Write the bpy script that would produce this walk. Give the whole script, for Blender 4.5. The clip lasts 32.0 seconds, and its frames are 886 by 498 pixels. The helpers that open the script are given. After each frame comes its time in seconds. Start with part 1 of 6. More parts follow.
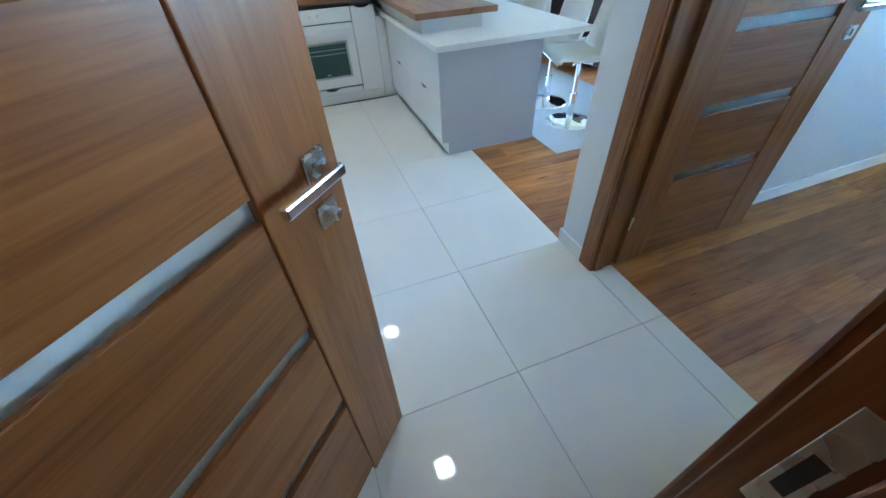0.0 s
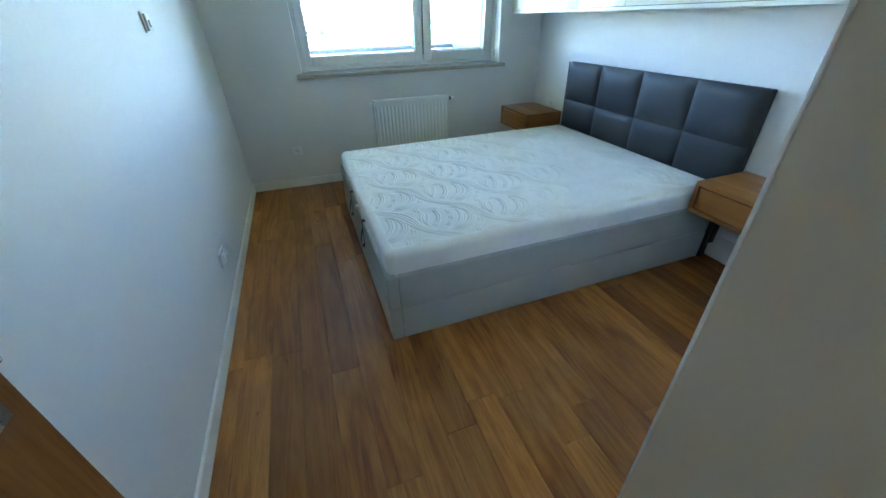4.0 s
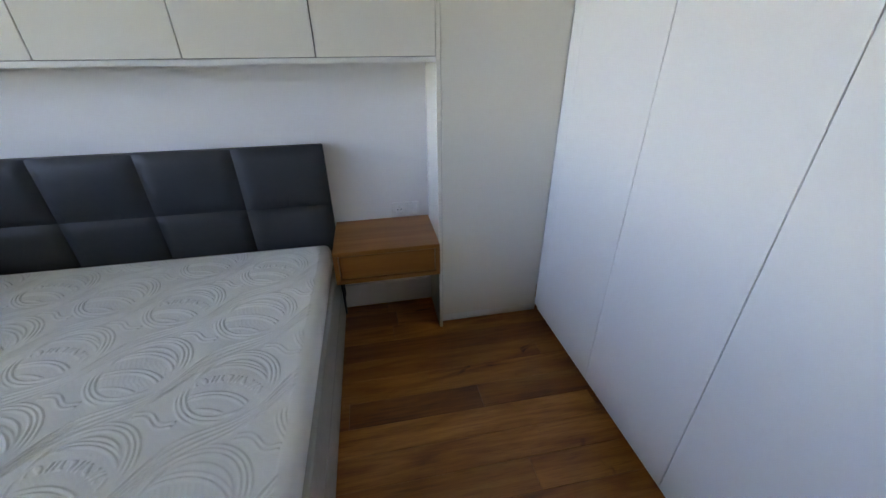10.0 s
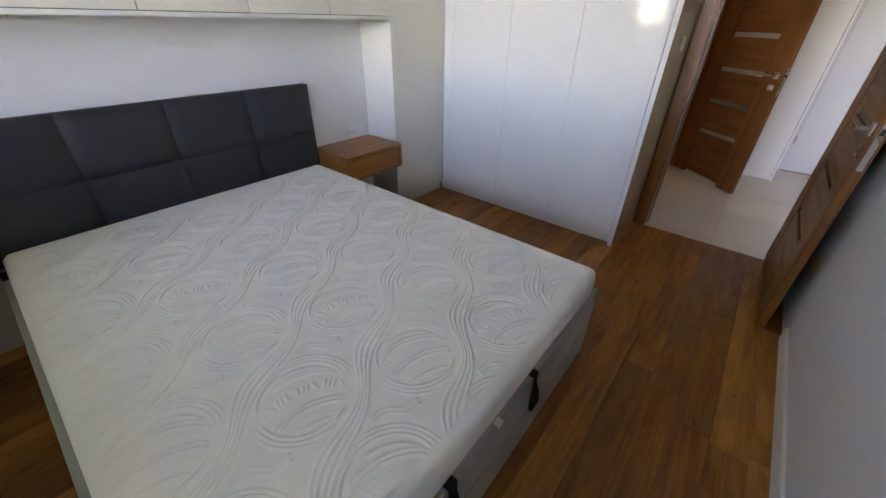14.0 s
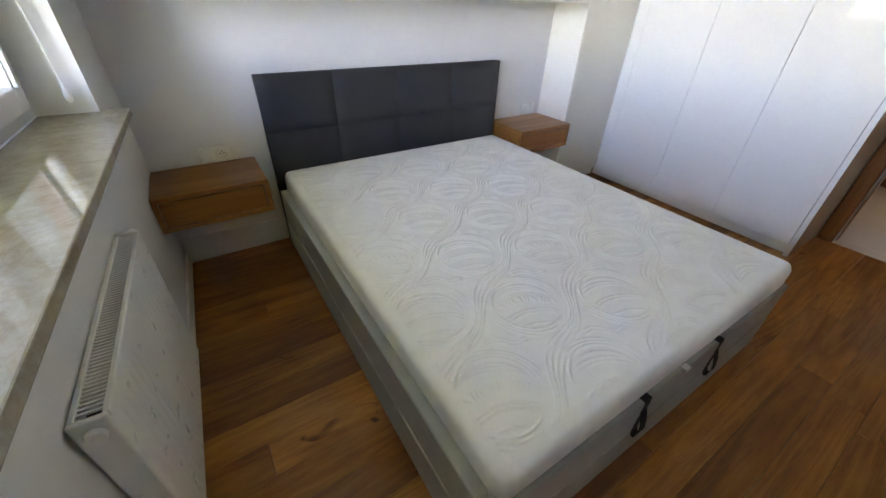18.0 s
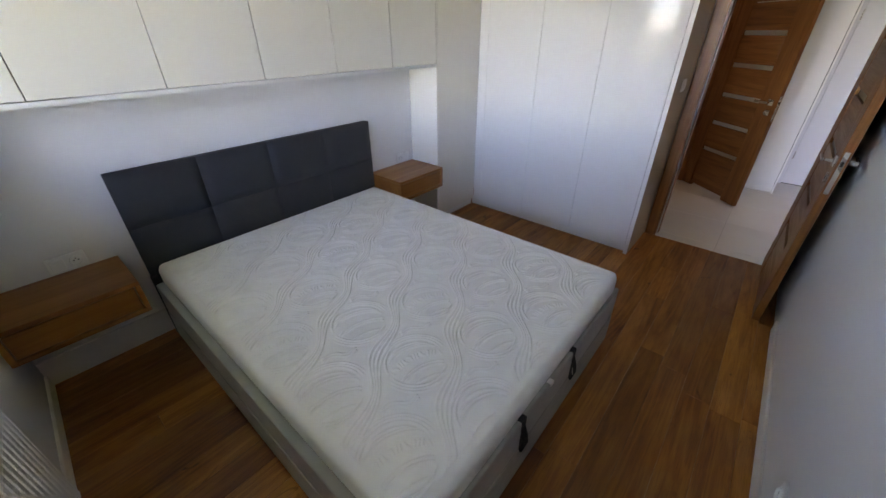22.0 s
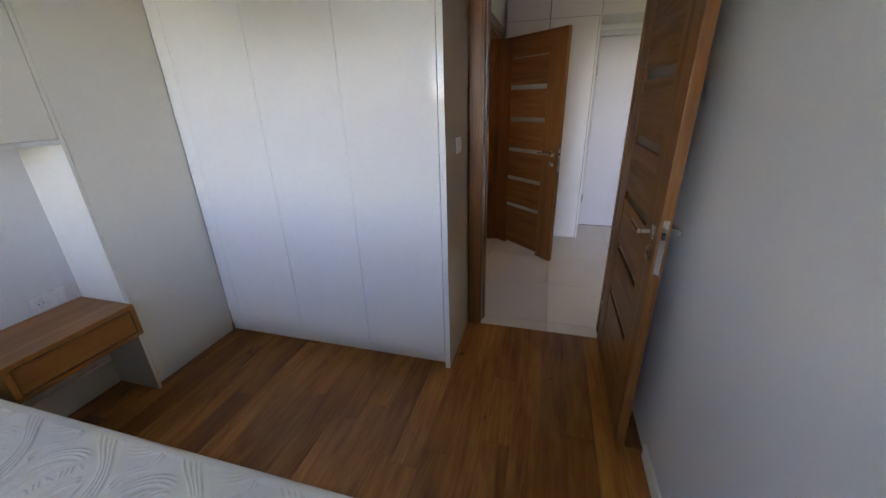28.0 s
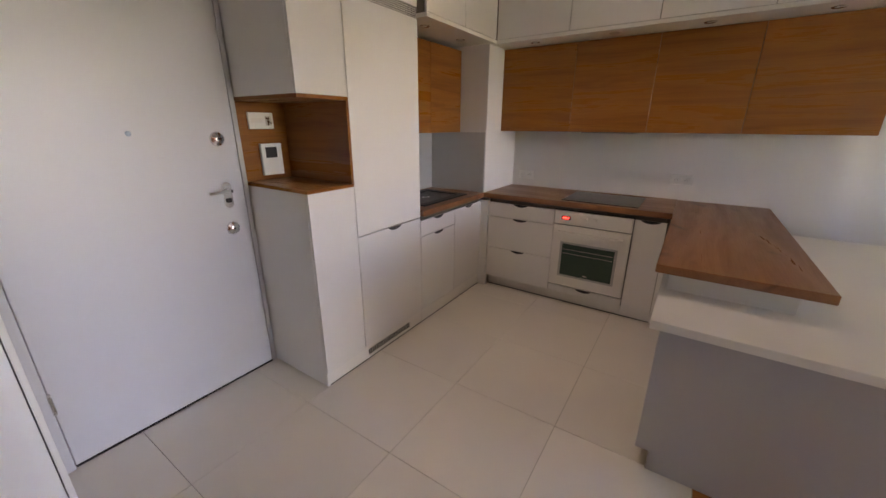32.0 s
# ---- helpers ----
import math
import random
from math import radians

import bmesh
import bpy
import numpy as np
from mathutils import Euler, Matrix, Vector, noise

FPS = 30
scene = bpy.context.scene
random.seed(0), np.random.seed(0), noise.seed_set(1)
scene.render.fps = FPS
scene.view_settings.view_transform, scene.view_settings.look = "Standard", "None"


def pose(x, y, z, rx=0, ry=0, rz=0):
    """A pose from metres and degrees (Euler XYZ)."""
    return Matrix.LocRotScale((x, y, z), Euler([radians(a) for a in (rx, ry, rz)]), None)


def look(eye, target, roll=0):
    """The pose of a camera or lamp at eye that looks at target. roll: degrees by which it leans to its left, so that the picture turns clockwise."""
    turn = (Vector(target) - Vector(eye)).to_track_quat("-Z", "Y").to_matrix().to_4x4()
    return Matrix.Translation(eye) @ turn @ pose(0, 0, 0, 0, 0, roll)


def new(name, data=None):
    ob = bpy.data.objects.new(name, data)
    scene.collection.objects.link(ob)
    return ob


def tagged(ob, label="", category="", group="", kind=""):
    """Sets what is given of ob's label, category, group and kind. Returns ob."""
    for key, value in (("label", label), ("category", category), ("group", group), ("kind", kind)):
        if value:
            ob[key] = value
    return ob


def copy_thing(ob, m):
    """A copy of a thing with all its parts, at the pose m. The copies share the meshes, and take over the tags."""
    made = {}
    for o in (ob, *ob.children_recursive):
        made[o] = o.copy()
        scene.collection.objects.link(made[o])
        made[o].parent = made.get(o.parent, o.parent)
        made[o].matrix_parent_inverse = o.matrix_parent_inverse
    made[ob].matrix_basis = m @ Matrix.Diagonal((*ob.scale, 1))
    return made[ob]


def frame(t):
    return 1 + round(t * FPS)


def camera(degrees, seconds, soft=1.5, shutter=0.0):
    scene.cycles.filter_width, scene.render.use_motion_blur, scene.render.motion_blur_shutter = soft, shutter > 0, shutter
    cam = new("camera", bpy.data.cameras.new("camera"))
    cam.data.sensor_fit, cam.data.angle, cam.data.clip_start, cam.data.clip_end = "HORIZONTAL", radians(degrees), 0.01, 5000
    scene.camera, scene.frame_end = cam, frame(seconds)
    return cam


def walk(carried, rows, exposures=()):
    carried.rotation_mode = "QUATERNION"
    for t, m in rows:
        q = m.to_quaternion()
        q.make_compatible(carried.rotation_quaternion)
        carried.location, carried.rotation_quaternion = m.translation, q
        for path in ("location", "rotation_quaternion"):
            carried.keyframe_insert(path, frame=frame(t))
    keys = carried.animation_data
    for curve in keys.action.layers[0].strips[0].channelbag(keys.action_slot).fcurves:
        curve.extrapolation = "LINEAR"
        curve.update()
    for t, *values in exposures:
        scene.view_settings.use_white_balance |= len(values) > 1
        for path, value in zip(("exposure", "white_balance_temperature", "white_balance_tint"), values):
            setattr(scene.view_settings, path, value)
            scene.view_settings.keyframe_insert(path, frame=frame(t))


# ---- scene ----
cam = camera(100.4, 32.0)
PATH = [
    (0, (-0.057, -0.029, 1.325), (0.421, 1.393, 0.003), -3.2),
    (0.5, (0.037, 0.184, 1.333), (1.0, 1.477, 0.15), -0.8),
    (1, (0.188, 0.292, 1.347), (1.589, 1.241, 0.281), -3.4),
    (1.5, (0.443, 0.385, 1.363), (2.045, 0.917, 0.29), -3.1),
    (2, (0.663, 0.465, 1.332), (2.275, 0.515, 0.149), -0.8),
    (2.5, (0.866, 0.459, 1.335), (2.458, 0.379, 0.144), -1.4),
    (3, (1.054, 0.530, 1.347), (2.704, 0.472, 0.253), -0.7),
    (3.5, (1.239, 0.51, 1.374), (2.905, 0.324, 0.321), -0.1),
    (4, (1.475, 0.465, 1.376), (3.062, -0.093, 0.316), -1.6),
    (4.5, (1.621, 0.347, 1.427), (3.212, -0.387, 0.463), -3.9),
    (6.5, (1.707, 0.358, 1.605), (3.206, -0.875, 1.122), -0.5),
    (7, (1.702, 0.353, 1.604), (3.175, -0.941, 1.211), -0.4),
    (7.5, (1.704, 0.349, 1.618), (3.181, -0.966, 1.326), -0.5),
    (8, (1.752, 0.316, 1.586), (3.239, -0.941, 1.13), 0.7),
    (8.5, (1.923, 0.255, 1.508), (3.21, -1.092, 0.781), 0.8),
    (9, (2.115, 0.159, 1.471), (3.136, -1.305, 0.569), -0.4),
    (9.5, (2.314, 0.046, 1.438), (2.967, -1.551, 0.428), -0.5),
    (10, (2.558, 0.108, 1.426), (2.23, -1.621, 0.475), -0.5),
    (10.5, (2.585, 0.245, 1.449), (1.744, -1.363, 0.609), -1.4),
    (11, (2.713, 0.374, 1.52), (1.576, -1.028, 0.66), 0.2),
    (11.5, (2.939, 0.391, 1.568), (1.579, -0.804, 0.718), -0.8),
    (12, (3.204, 0.496, 1.504), (1.699, -0.589, 0.759), -1.7),
    (12.5, (3.465, 0.568, 1.466), (1.941, -0.441, 0.654), -0.8),
    (13, (3.772, 0.547, 1.439), (2.253, -0.451, 0.605), -0.6),
    (13.5, (4.036, 0.512, 1.429), (2.61, -0.529, 0.488), 0.7),
    (14, (4.259, 0.544, 1.394), (2.937, -0.52, 0.335), 1.1),
    (14.5, (4.453, 0.529, 1.363), (3.186, -0.486, 0.195), 1.7),
    (15, (4.581, 0.499, 1.333), (3.41, -0.493, 0.049), 2.6),
    (15.5, (4.677, 0.539, 1.288), (3.691, -0.507, -0.103), 3.7),
    (17.5, (4.718, 0.526, 1.349), (3.872, -0.684, 0.0), 1.6),
    (18, (4.773, 0.485, 1.374), (3.851, -0.892, 0.254), 2.0),
    (18.5, (4.785, 0.46, 1.47), (3.826, -1.071, 0.612), 2.5),
    (19, (4.799, 0.455, 1.538), (3.803, -1.163, 0.914), 1.8),
    (19.5, (4.803, 0.458, 1.573), (3.744, -1.171, 1.1), 1.7),
    (20, (4.763, 0.5, 1.597), (3.543, -1.035, 1.203), 0.3),
    (20.5, (4.731, 0.524, 1.611), (3.358, -0.854, 1.143), -0.2),
    (21, (4.706, 0.544, 1.635), (3.25, -0.671, 1.0), 0.9),
    (21.5, (4.703, 0.571, 1.65), (3.331, -0.594, 0.777), -0.4),
    (22, (4.706, 0.601, 1.628), (3.398, -0.518, 0.61), -0.2),
    (22.5, (4.719, 0.587, 1.675), (3.481, -0.553, 0.595), 0.2),
    (23, (4.756, 0.551, 1.643), (3.528, -0.631, 0.596), -0.0),
    (23.5, (4.818, 0.49, 1.636), (3.741, -1.015, 0.879), -1.8),
    (24, (4.858, 0.452, 1.655), (4.078, -1.347, 1.261), -1.8),
    (24.5, (4.821, 0.494, 1.669), (4.196, -1.4, 1.524), -0.9),
    (25, (4.775, 0.52, 1.649), (4.104, -1.359, 1.51), -1.1),
    (25.5, (4.7, 0.519, 1.649), (3.77, -1.23, 1.376), -0.7),
    (26, (4.569, 0.476, 1.645), (3.257, -0.942, 1.128), -1.7),
    (26.5, (4.31, 0.485, 1.523), (2.777, -0.688, 0.997), -2.7),
    (28.5, (3.102, 0.533, 1.529), (1.283, 0.225, 0.757), 0.0),
    (29, (2.741, 0.487, 1.533), (0.884, 0.317, 0.81), 0.6),
    (29.5, (2.371, 0.491, 1.521), (0.529, 0.325, 0.76), 0.0),
    (30, (2.012, 0.448, 1.454), (0.161, 0.475, 0.695), -1.6),
    (30.6, (1.624, 0.535, 1.519), (-0.192, 0.842, 0.739), -2.5),
    (31, (1.308, 0.590, 1.478), (-0.463, 1.189, 0.767), -0.6),
    (31.5, (1.042, 0.747, 1.55), (-0.418, 1.931, 0.866), -0.3),
    (32, (0.795, 0.816, 1.482), (-0.255, 2.394, 0.844), 0.2),
]
EXPOSURES = [(0.0, 6.57, 5175, 3), (0.5, 6.25, 5592, 5), (1.0, 6.02, 5330, 5), (2.0, 6.47, 5591, 5), (3.0, 6.54, 6198, 6), (4.0, 5.95, 6032, 6), (6.5, 3.93, 6314, 19), (7.0, 3.86, 6314, 21), (8.0, 3.83, 6665, 21), (9.0, 4.72, 7286, 24), (10.0, 5.13, 7664, 26), (11.0, 4.95, 8117, 29), (12.0, 5.23, 8115, 31), (13.0, 5.21, 8231, 31), (15.0, 5.53, 8730, 31), (18.0, 5.77, 8568, 29), (19.0, 5.1, 8294, 31), (20.0, 4.67, 8315, 34), (22.0, 5.26, 7999, 32), (23.0, 5.36, 8334, 32), (24.0, 4.83, 8358, 29), (25.0, 4.51, 8292, 28), (26.0, 4.65, 8144, 33), (28.5, 5.12, 7814, 31), (29.0, 4.92, 7854, 31), (30.0, 5.51, 10619, 39), (31.0, 6.16, 9563, 37), (32.0, 5.33, 8945, 35)]
walk(cam, [(t, look(eye, target, roll)) for t, eye, target, roll in PATH], EXPOSURES)

# ---- world and light ----
world = bpy.data.worlds.new("sky")
scene.world = world
world.use_nodes = True
wn = world.node_tree.nodes
sky = wn.new("ShaderNodeTexSky")
sky.sky_type, sky.sun_disc = "NISHITA", False
SUN_ELEVATION, SUN_AZIMUTH = 48.0, 250.0
sky.sun_elevation, sky.sun_rotation = radians(SUN_ELEVATION), radians(SUN_AZIMUTH)
sky.air_density, sky.dust_density, sky.ozone_density, sky.altitude = 1.0, 0.3, 2.0, 3500.0
wn["Background"].inputs["Strength"].default_value = 0.115
world.node_tree.links.new(sky.outputs[0], wn["Background"].inputs["Color"])

sun = bpy.data.lights.new("sun", "SUN")
sun.energy, sun.angle, sun.color = 5.0, radians(0.6), (1.0, 0.95, 0.88)
sun_ob = new("sun", sun)
sun_dir = Vector((math.sin(radians(SUN_AZIMUTH)) * math.cos(radians(SUN_ELEVATION)),
                  math.cos(radians(SUN_AZIMUTH)) * math.cos(radians(SUN_ELEVATION)), math.sin(radians(SUN_ELEVATION))))
sun_ob.matrix_world = look(sun_dir * 60, (0, 0, 0))

# daylight through the balcony doors of the living room, out of view
bay = bpy.data.lights.new("living_room_daylight", "AREA")
bay.shape, bay.size, bay.size_y, bay.energy, bay.color = "RECTANGLE", 1.5, 2.1, 0.19, (0.84, 0.93, 1.0)
bay_ob = new("living_room_daylight", bay)
bay_ob.matrix_world = look((6.72, 2.9, 1.25), (0, 2.9, 1.0))

# the two square downlights in the hall and kitchen ceiling
DOWNLIGHTS = ((0.19, 3.03), (0.26, 1.25))
for (lx, ly), power in zip(DOWNLIGHTS, (0.058, 0.029)):
    down = bpy.data.lights.new("downlight_beam", "AREA")
    down.shape, down.size, down.energy, down.color, down.spread = "SQUARE", 0.145, power, (1.0, 0.96, 0.91), radians(110)
    new("downlight_beam", down).matrix_world = pose(lx, ly, 2.711)


# ---- materials ----
def tree_of(name):
    m = bpy.data.materials.new(name)
    m.use_nodes = True
    nt = m.node_tree
    return m, nt, nt.nodes, nt.links, nt.nodes["Principled BSDF"]


def coords(nt, rand=True):
    """Object coordinates, shifted for each object at random."""
    tc = nt.nodes.new("ShaderNodeTexCoord")
    if not rand:
        return tc.outputs["Object"]
    info = nt.nodes.new("ShaderNodeObjectInfo")
    mul = nt.nodes.new("ShaderNodeMath")
    mul.operation = "MULTIPLY"
    mul.inputs[1].default_value = 37.0
    nt.links.new(info.outputs["Random"], mul.inputs[0])
    add = nt.nodes.new("ShaderNodeVectorMath")
    nt.links.new(tc.outputs["Object"], add.inputs[0])
    nt.links.new(mul.outputs[0], add.inputs[1])
    return add.outputs[0]


def noise_of(nt, vec, scale, detail=3.0, rough=0.55, stretch=None, distort=0.0):
    n = nt.nodes.new("ShaderNodeTexNoise")
    n.inputs["Scale"].default_value, n.inputs["Detail"].default_value = scale, detail
    n.inputs["Roughness"].default_value, n.inputs["Distortion"].default_value = rough, distort
    if stretch:
        mp = nt.nodes.new("ShaderNodeMapping")
        mp.inputs["Scale"].default_value = stretch
        nt.links.new(vec, mp.inputs["Vector"])
        vec = mp.outputs[0]
    nt.links.new(vec, n.inputs["Vector"])
    return n.outputs["Fac"]


def ramp_of(nt, fac, stops):
    r = nt.nodes.new("ShaderNodeValToRGB")
    while len(r.color_ramp.elements) < len(stops):
        r.color_ramp.elements.new(0.5)
    for e, (p, c) in zip(r.color_ramp.elements, stops):
        e.position, e.color = p, (*c, 1)
    nt.links.new(fac, r.inputs[0])
    return r.outputs[0]


def span_of(nt, fac, lo, hi, a=0.3, b=0.7):
    r = nt.nodes.new("ShaderNodeMapRange")
    r.inputs[1].default_value, r.inputs[2].default_value, r.inputs[3].default_value, r.inputs[4].default_value = a, b, lo, hi
    nt.links.new(fac, r.inputs[0])
    return r.outputs[0]


def bump_of(nt, bsdf, heights):
    prev = None
    for fac, strength, dist in heights:
        b = nt.nodes.new("ShaderNodeBump")
        b.inputs["Strength"].default_value, b.inputs["Distance"].default_value = strength, dist
        nt.links.new(fac, b.inputs["Height"])
        if prev:
            nt.links.new(prev, b.inputs["Normal"])
        prev = b.outputs[0]
    nt.links.new(prev, bsdf.inputs["Normal"])


def scaled(c, k):
    return tuple(min(1.0, v * k) for v in c)


def plain(name, col, rough=0.5, metal=0.0, var=0.05, vscale=2.5, rvar=0.06, bumps=(), coat=0.0, rand=True, ior=1.5):
    m, nt, ns, lk, b = tree_of(name)
    vec = coords(nt, rand)
    big = noise_of(nt, vec, vscale, 4)
    lk.new(ramp_of(nt, big, [(0.3, scaled(col, 1 - var)), (0.7, scaled(col, 1 + var))]), b.inputs["Base Color"])
    lk.new(span_of(nt, noise_of(nt, vec, vscale * 7, 4), max(0.02, rough - rvar), rough + rvar), b.inputs["Roughness"])
    b.inputs["Metallic"].default_value, b.inputs["Coat Weight"].default_value, b.inputs["IOR"].default_value = metal, coat, ior
    b.inputs["Coat Roughness"].default_value = 0.03
    if bumps:
        bump_of(nt, b, [(noise_of(nt, vec, s, 3), k, d) for s, k, d in bumps])
    return m


def wood(name, stops, axis, rough=0.4, coarse=1.0, vary=0.25, coat=0.0, bump=0.25, run=0.9, knots=0.0, grain=0.30):
    """Timber whose grain runs along axis 0, 1 or 2; vary: how much boards differ in tone; run: how fast the figure changes along the grain; knots: depth of dark knots."""
    m, nt, ns, lk, b = tree_of(name)
    vec = coords(nt)
    along = [14.0 * coarse] * 3
    along[axis] = run * coarse
    fine = [160.0] * 3
    fine[axis] = 5.0
    figure = noise_of(nt, vec, 1.0, 6, 0.62, along, 0.9)
    fibre = noise_of(nt, vec, 1.0, 3, 0.6, fine)
    mix = ns.new("ShaderNodeMath")
    mix.operation = "MULTIPLY_ADD"
    lk.new(fibre, mix.inputs[0])
    mix.inputs[1].default_value = grain
    lk.new(figure, mix.inputs[2])
    tone = ramp_of(nt, mix.outputs[0], stops)
    if knots:
        spread = [3.4] * 3
        spread[axis] = 1.5
        spots = noise_of(nt, vec, 1.0, 2, 0.7, spread, 1.6)
        dark = ramp_of(nt, spots, [(0.26, scaled((1, 0.92, 0.86), 1 - knots)), (0.42, (1, 1, 1))])
        mul = ns.new("ShaderNodeMix")
        mul.data_type, mul.blend_type = "RGBA", "MULTIPLY"
        mul.inputs[0].default_value = 1.0
        lk.new(tone, mul.inputs[6])
        lk.new(dark, mul.inputs[7])
        tone = mul.outputs[2]
    info = ns.new("ShaderNodeObjectInfo")
    hsv = ns.new("ShaderNodeHueSaturation")
    lk.new(tone, hsv.inputs["Color"])
    lk.new(span_of(nt, info.outputs["Random"], 1 - vary, 1 + vary, 0, 1), hsv.inputs["Value"])
    lk.new(hsv.outputs[0], b.inputs["Base Color"])
    lk.new(span_of(nt, mix.outputs[0], rough + 0.08, rough - 0.08, 0.4, 0.9), b.inputs["Roughness"])
    b.inputs["Coat Weight"].default_value = coat
    b.inputs["Coat Roughness"].default_value = 0.15
    bump_of(nt, b, [(fibre, bump, 0.0006), (figure, bump * 0.6, 0.0008)])
    return m


WALL = plain("wall_paint", (0.74, 0.73, 0.72), 0.62, var=0.012, vscale=1.2, rvar=0.02, bumps=((220, 0.10, 0.0006), (35, 0.05, 0.001)))
CEIL = plain("ceiling_paint", (0.82, 0.82, 0.82), 0.75, var=0.02, vscale=1.0, bumps=((160, 0.10, 0.0006),))
# cream lacquer tinted tan: the brown door's reflection is put into its colour
ENDGLOSS = plain("door_tinted_gloss_lacquer", (0.70, 0.63, 0.52), 0.022, var=0.008, vscale=0.8, rvar=0.003, bumps=((4, 0.004, 0.002),), ior=1.28)
TRIM = plain("white_trim_lacquer", (0.87, 0.855, 0.82), 0.35, var=0.03, bumps=((120, 0.04, 0.0004),))
GLOSS = plain("cream_gloss_lacquer", (0.79, 0.75, 0.665), 0.022, var=0.008, vscale=0.8, rvar=0.003, bumps=((4, 0.004, 0.002),), ior=1.28)
WHITEGLOSS = plain("white_gloss_lacquer", (0.79, 0.78, 0.76), 0.022, var=0.008, vscale=0.8, rvar=0.003, bumps=((4, 0.004, 0.002),), ior=1.28)
SATIN = plain("white_satin_board", (0.79, 0.775, 0.74), 0.30, var=0.01, vscale=0.8, rvar=0.01, bumps=((160, 0.04, 0.0004),))
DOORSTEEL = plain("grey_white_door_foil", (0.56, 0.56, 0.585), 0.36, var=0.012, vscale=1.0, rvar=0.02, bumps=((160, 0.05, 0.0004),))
# white end board greyed: the shade on that side is put into its colour
ENDBOARD = plain("shaded_white_end_board", (0.47, 0.455, 0.465), 0.34, var=0.015, vscale=1.0, bumps=((160, 0.04, 0.0004),))
CARCASS = plain("brown_carcass_edge", (0.14, 0.12, 0.10), 0.6)
HANDLEGREY = plain("grey_handle_metal", (0.40, 0.40, 0.39), 0.38, 0.5, var=0.05)
PVC = plain("white_pvc", (0.74, 0.75, 0.755), 0.30, var=0.012, vscale=1.2, rvar=0.012)
ENAMEL = plain("white_radiator_enamel", (0.80, 0.80, 0.79), 0.32, var=0.02, bumps=((90, 0.04, 0.0005),))
PLASTIC = plain("white_plastic", (0.82, 0.82, 0.80), 0.30, var=0.02)
DARK = plain("black_plastic", (0.02, 0.02, 0.022), 0.35, var=0.2)
WINBROWN = plain("brown_window_foil", (0.19, 0.115, 0.082), 0.45, var=0.1, vscale=8)
RUBBER = plain("black_rubber_seal", (0.015, 0.015, 0.016), 0.55, var=0.2)
STRAP = plain("black_webbing", (0.012, 0.012, 0.013), 0.85, var=0.3, vscale=60, bumps=((400, 0.5, 0.0008),))
CHROME = plain("polished_chrome", (0.80, 0.81, 0.82), 0.07, 1.0, var=0.03, rvar=0.03)
LOCKSTEEL = plain("bright_lock_steel", (0.84, 0.84, 0.85), 0.15, 1.0, var=0.05, bumps=((200, 0.05, 0.0003),))
LENS = plain("blue_grey_lens", (0.30, 0.38, 0.48), 0.35, var=0.05)
DARKSTEEL = plain("dark_window_hardware", (0.10, 0.10, 0.10), 0.4, 0.8, var=0.1)
STEEL = plain("satin_nickel", (0.62, 0.61, 0.59), 0.27, 1.0, var=0.05, bumps=((300, 0.06, 0.0003),))
ALU = plain("grey_painted_metal", (0.19, 0.21, 0.235), 0.4, 0.3, var=0.06)
TILE = plain("cream_polished_tile", (0.73, 0.695, 0.63), 0.045, var=0.03, vscale=1.6, rvar=0.012, bumps=((3, 0.03, 0.002), (60, 0.02, 0.0004)))
BATHTILE = plain("beige_glazed_wall_tile", (0.72, 0.67, 0.59), 0.09, var=0.03, vscale=1.6, rvar=0.03)
SUBFLOOR = plain("dark_joint_filler", (0.045, 0.024, 0.012), 0.9, var=0.2, vscale=20)
GROUT = plain("beige_grout", (0.42, 0.38, 0.32), 0.9, var=0.12, vscale=30)
# splashback grey deepened: the dark reflection in the glass is put into it
SPLASH = plain("dark_reflection_splashback", (0.52, 0.525, 0.54), 0.10, var=0.01)
LEATHER = plain("charcoal_leatherette", (0.027, 0.0285, 0.0325), 0.55, var=0.10, vscale=5, rvar=0.05, bumps=((420, 0.35, 0.0012), (30, 0.12, 0.003)))
GREYLEATHER = plain("light_grey_leatherette", (0.36, 0.37, 0.355), 0.42, var=0.05, vscale=4, bumps=((420, 0.30, 0.001), (12, 0.10, 0.004)))
WHITELEATHER = plain("white_chair_leatherette", (0.78, 0.76, 0.72), 0.38, var=0.03, bumps=((300, 0.2, 0.001),))
KNIT = plain("white_mattress_knit", (0.85, 0.845, 0.84), 0.88, var=0.03, vscale=9, bumps=((650, 0.45, 0.0012), (120, 0.12, 0.0015)))
STUCCO = plain("pale_stucco", (0.250, 0.282, 0.292), 0.9, var=0.05, vscale=1.5, bumps=((260, 0.7, 0.004), (40, 0.2, 0.005)))
SLAB = plain("white_painted_slab", (0.62, 0.62, 0.61), 0.85, var=0.05, vscale=1.5, bumps=((60, 0.3, 0.003),))
PAVER = plain("pale_balcony_screed", (0.42, 0.41, 0.39), 0.85, var=0.1, vscale=2, bumps=((60, 0.3, 0.002),))
CONCRETE = plain("concrete_slab", (0.24, 0.245, 0.25), 0.85, var=0.12, vscale=3, bumps=((60, 0.3, 0.003),))
SHADE = plain("white_lamp_metal", (0.78, 0.775, 0.76), 0.38, var=0.02)
CERAMIC = plain("white_sanitary_ceramic", (0.80, 0.79, 0.77), 0.08, var=0.01)
OVENGLASS = plain("green_tinted_oven_glass", (0.030, 0.070, 0.052), 0.07, var=0.1)
WINGREY = plain("grey_oven_trim", (0.42, 0.43, 0.42), 0.4, var=0.05)
HOB = plain("black_hob_glass", (0.02, 0.02, 0.022), 0.08, var=0.1)
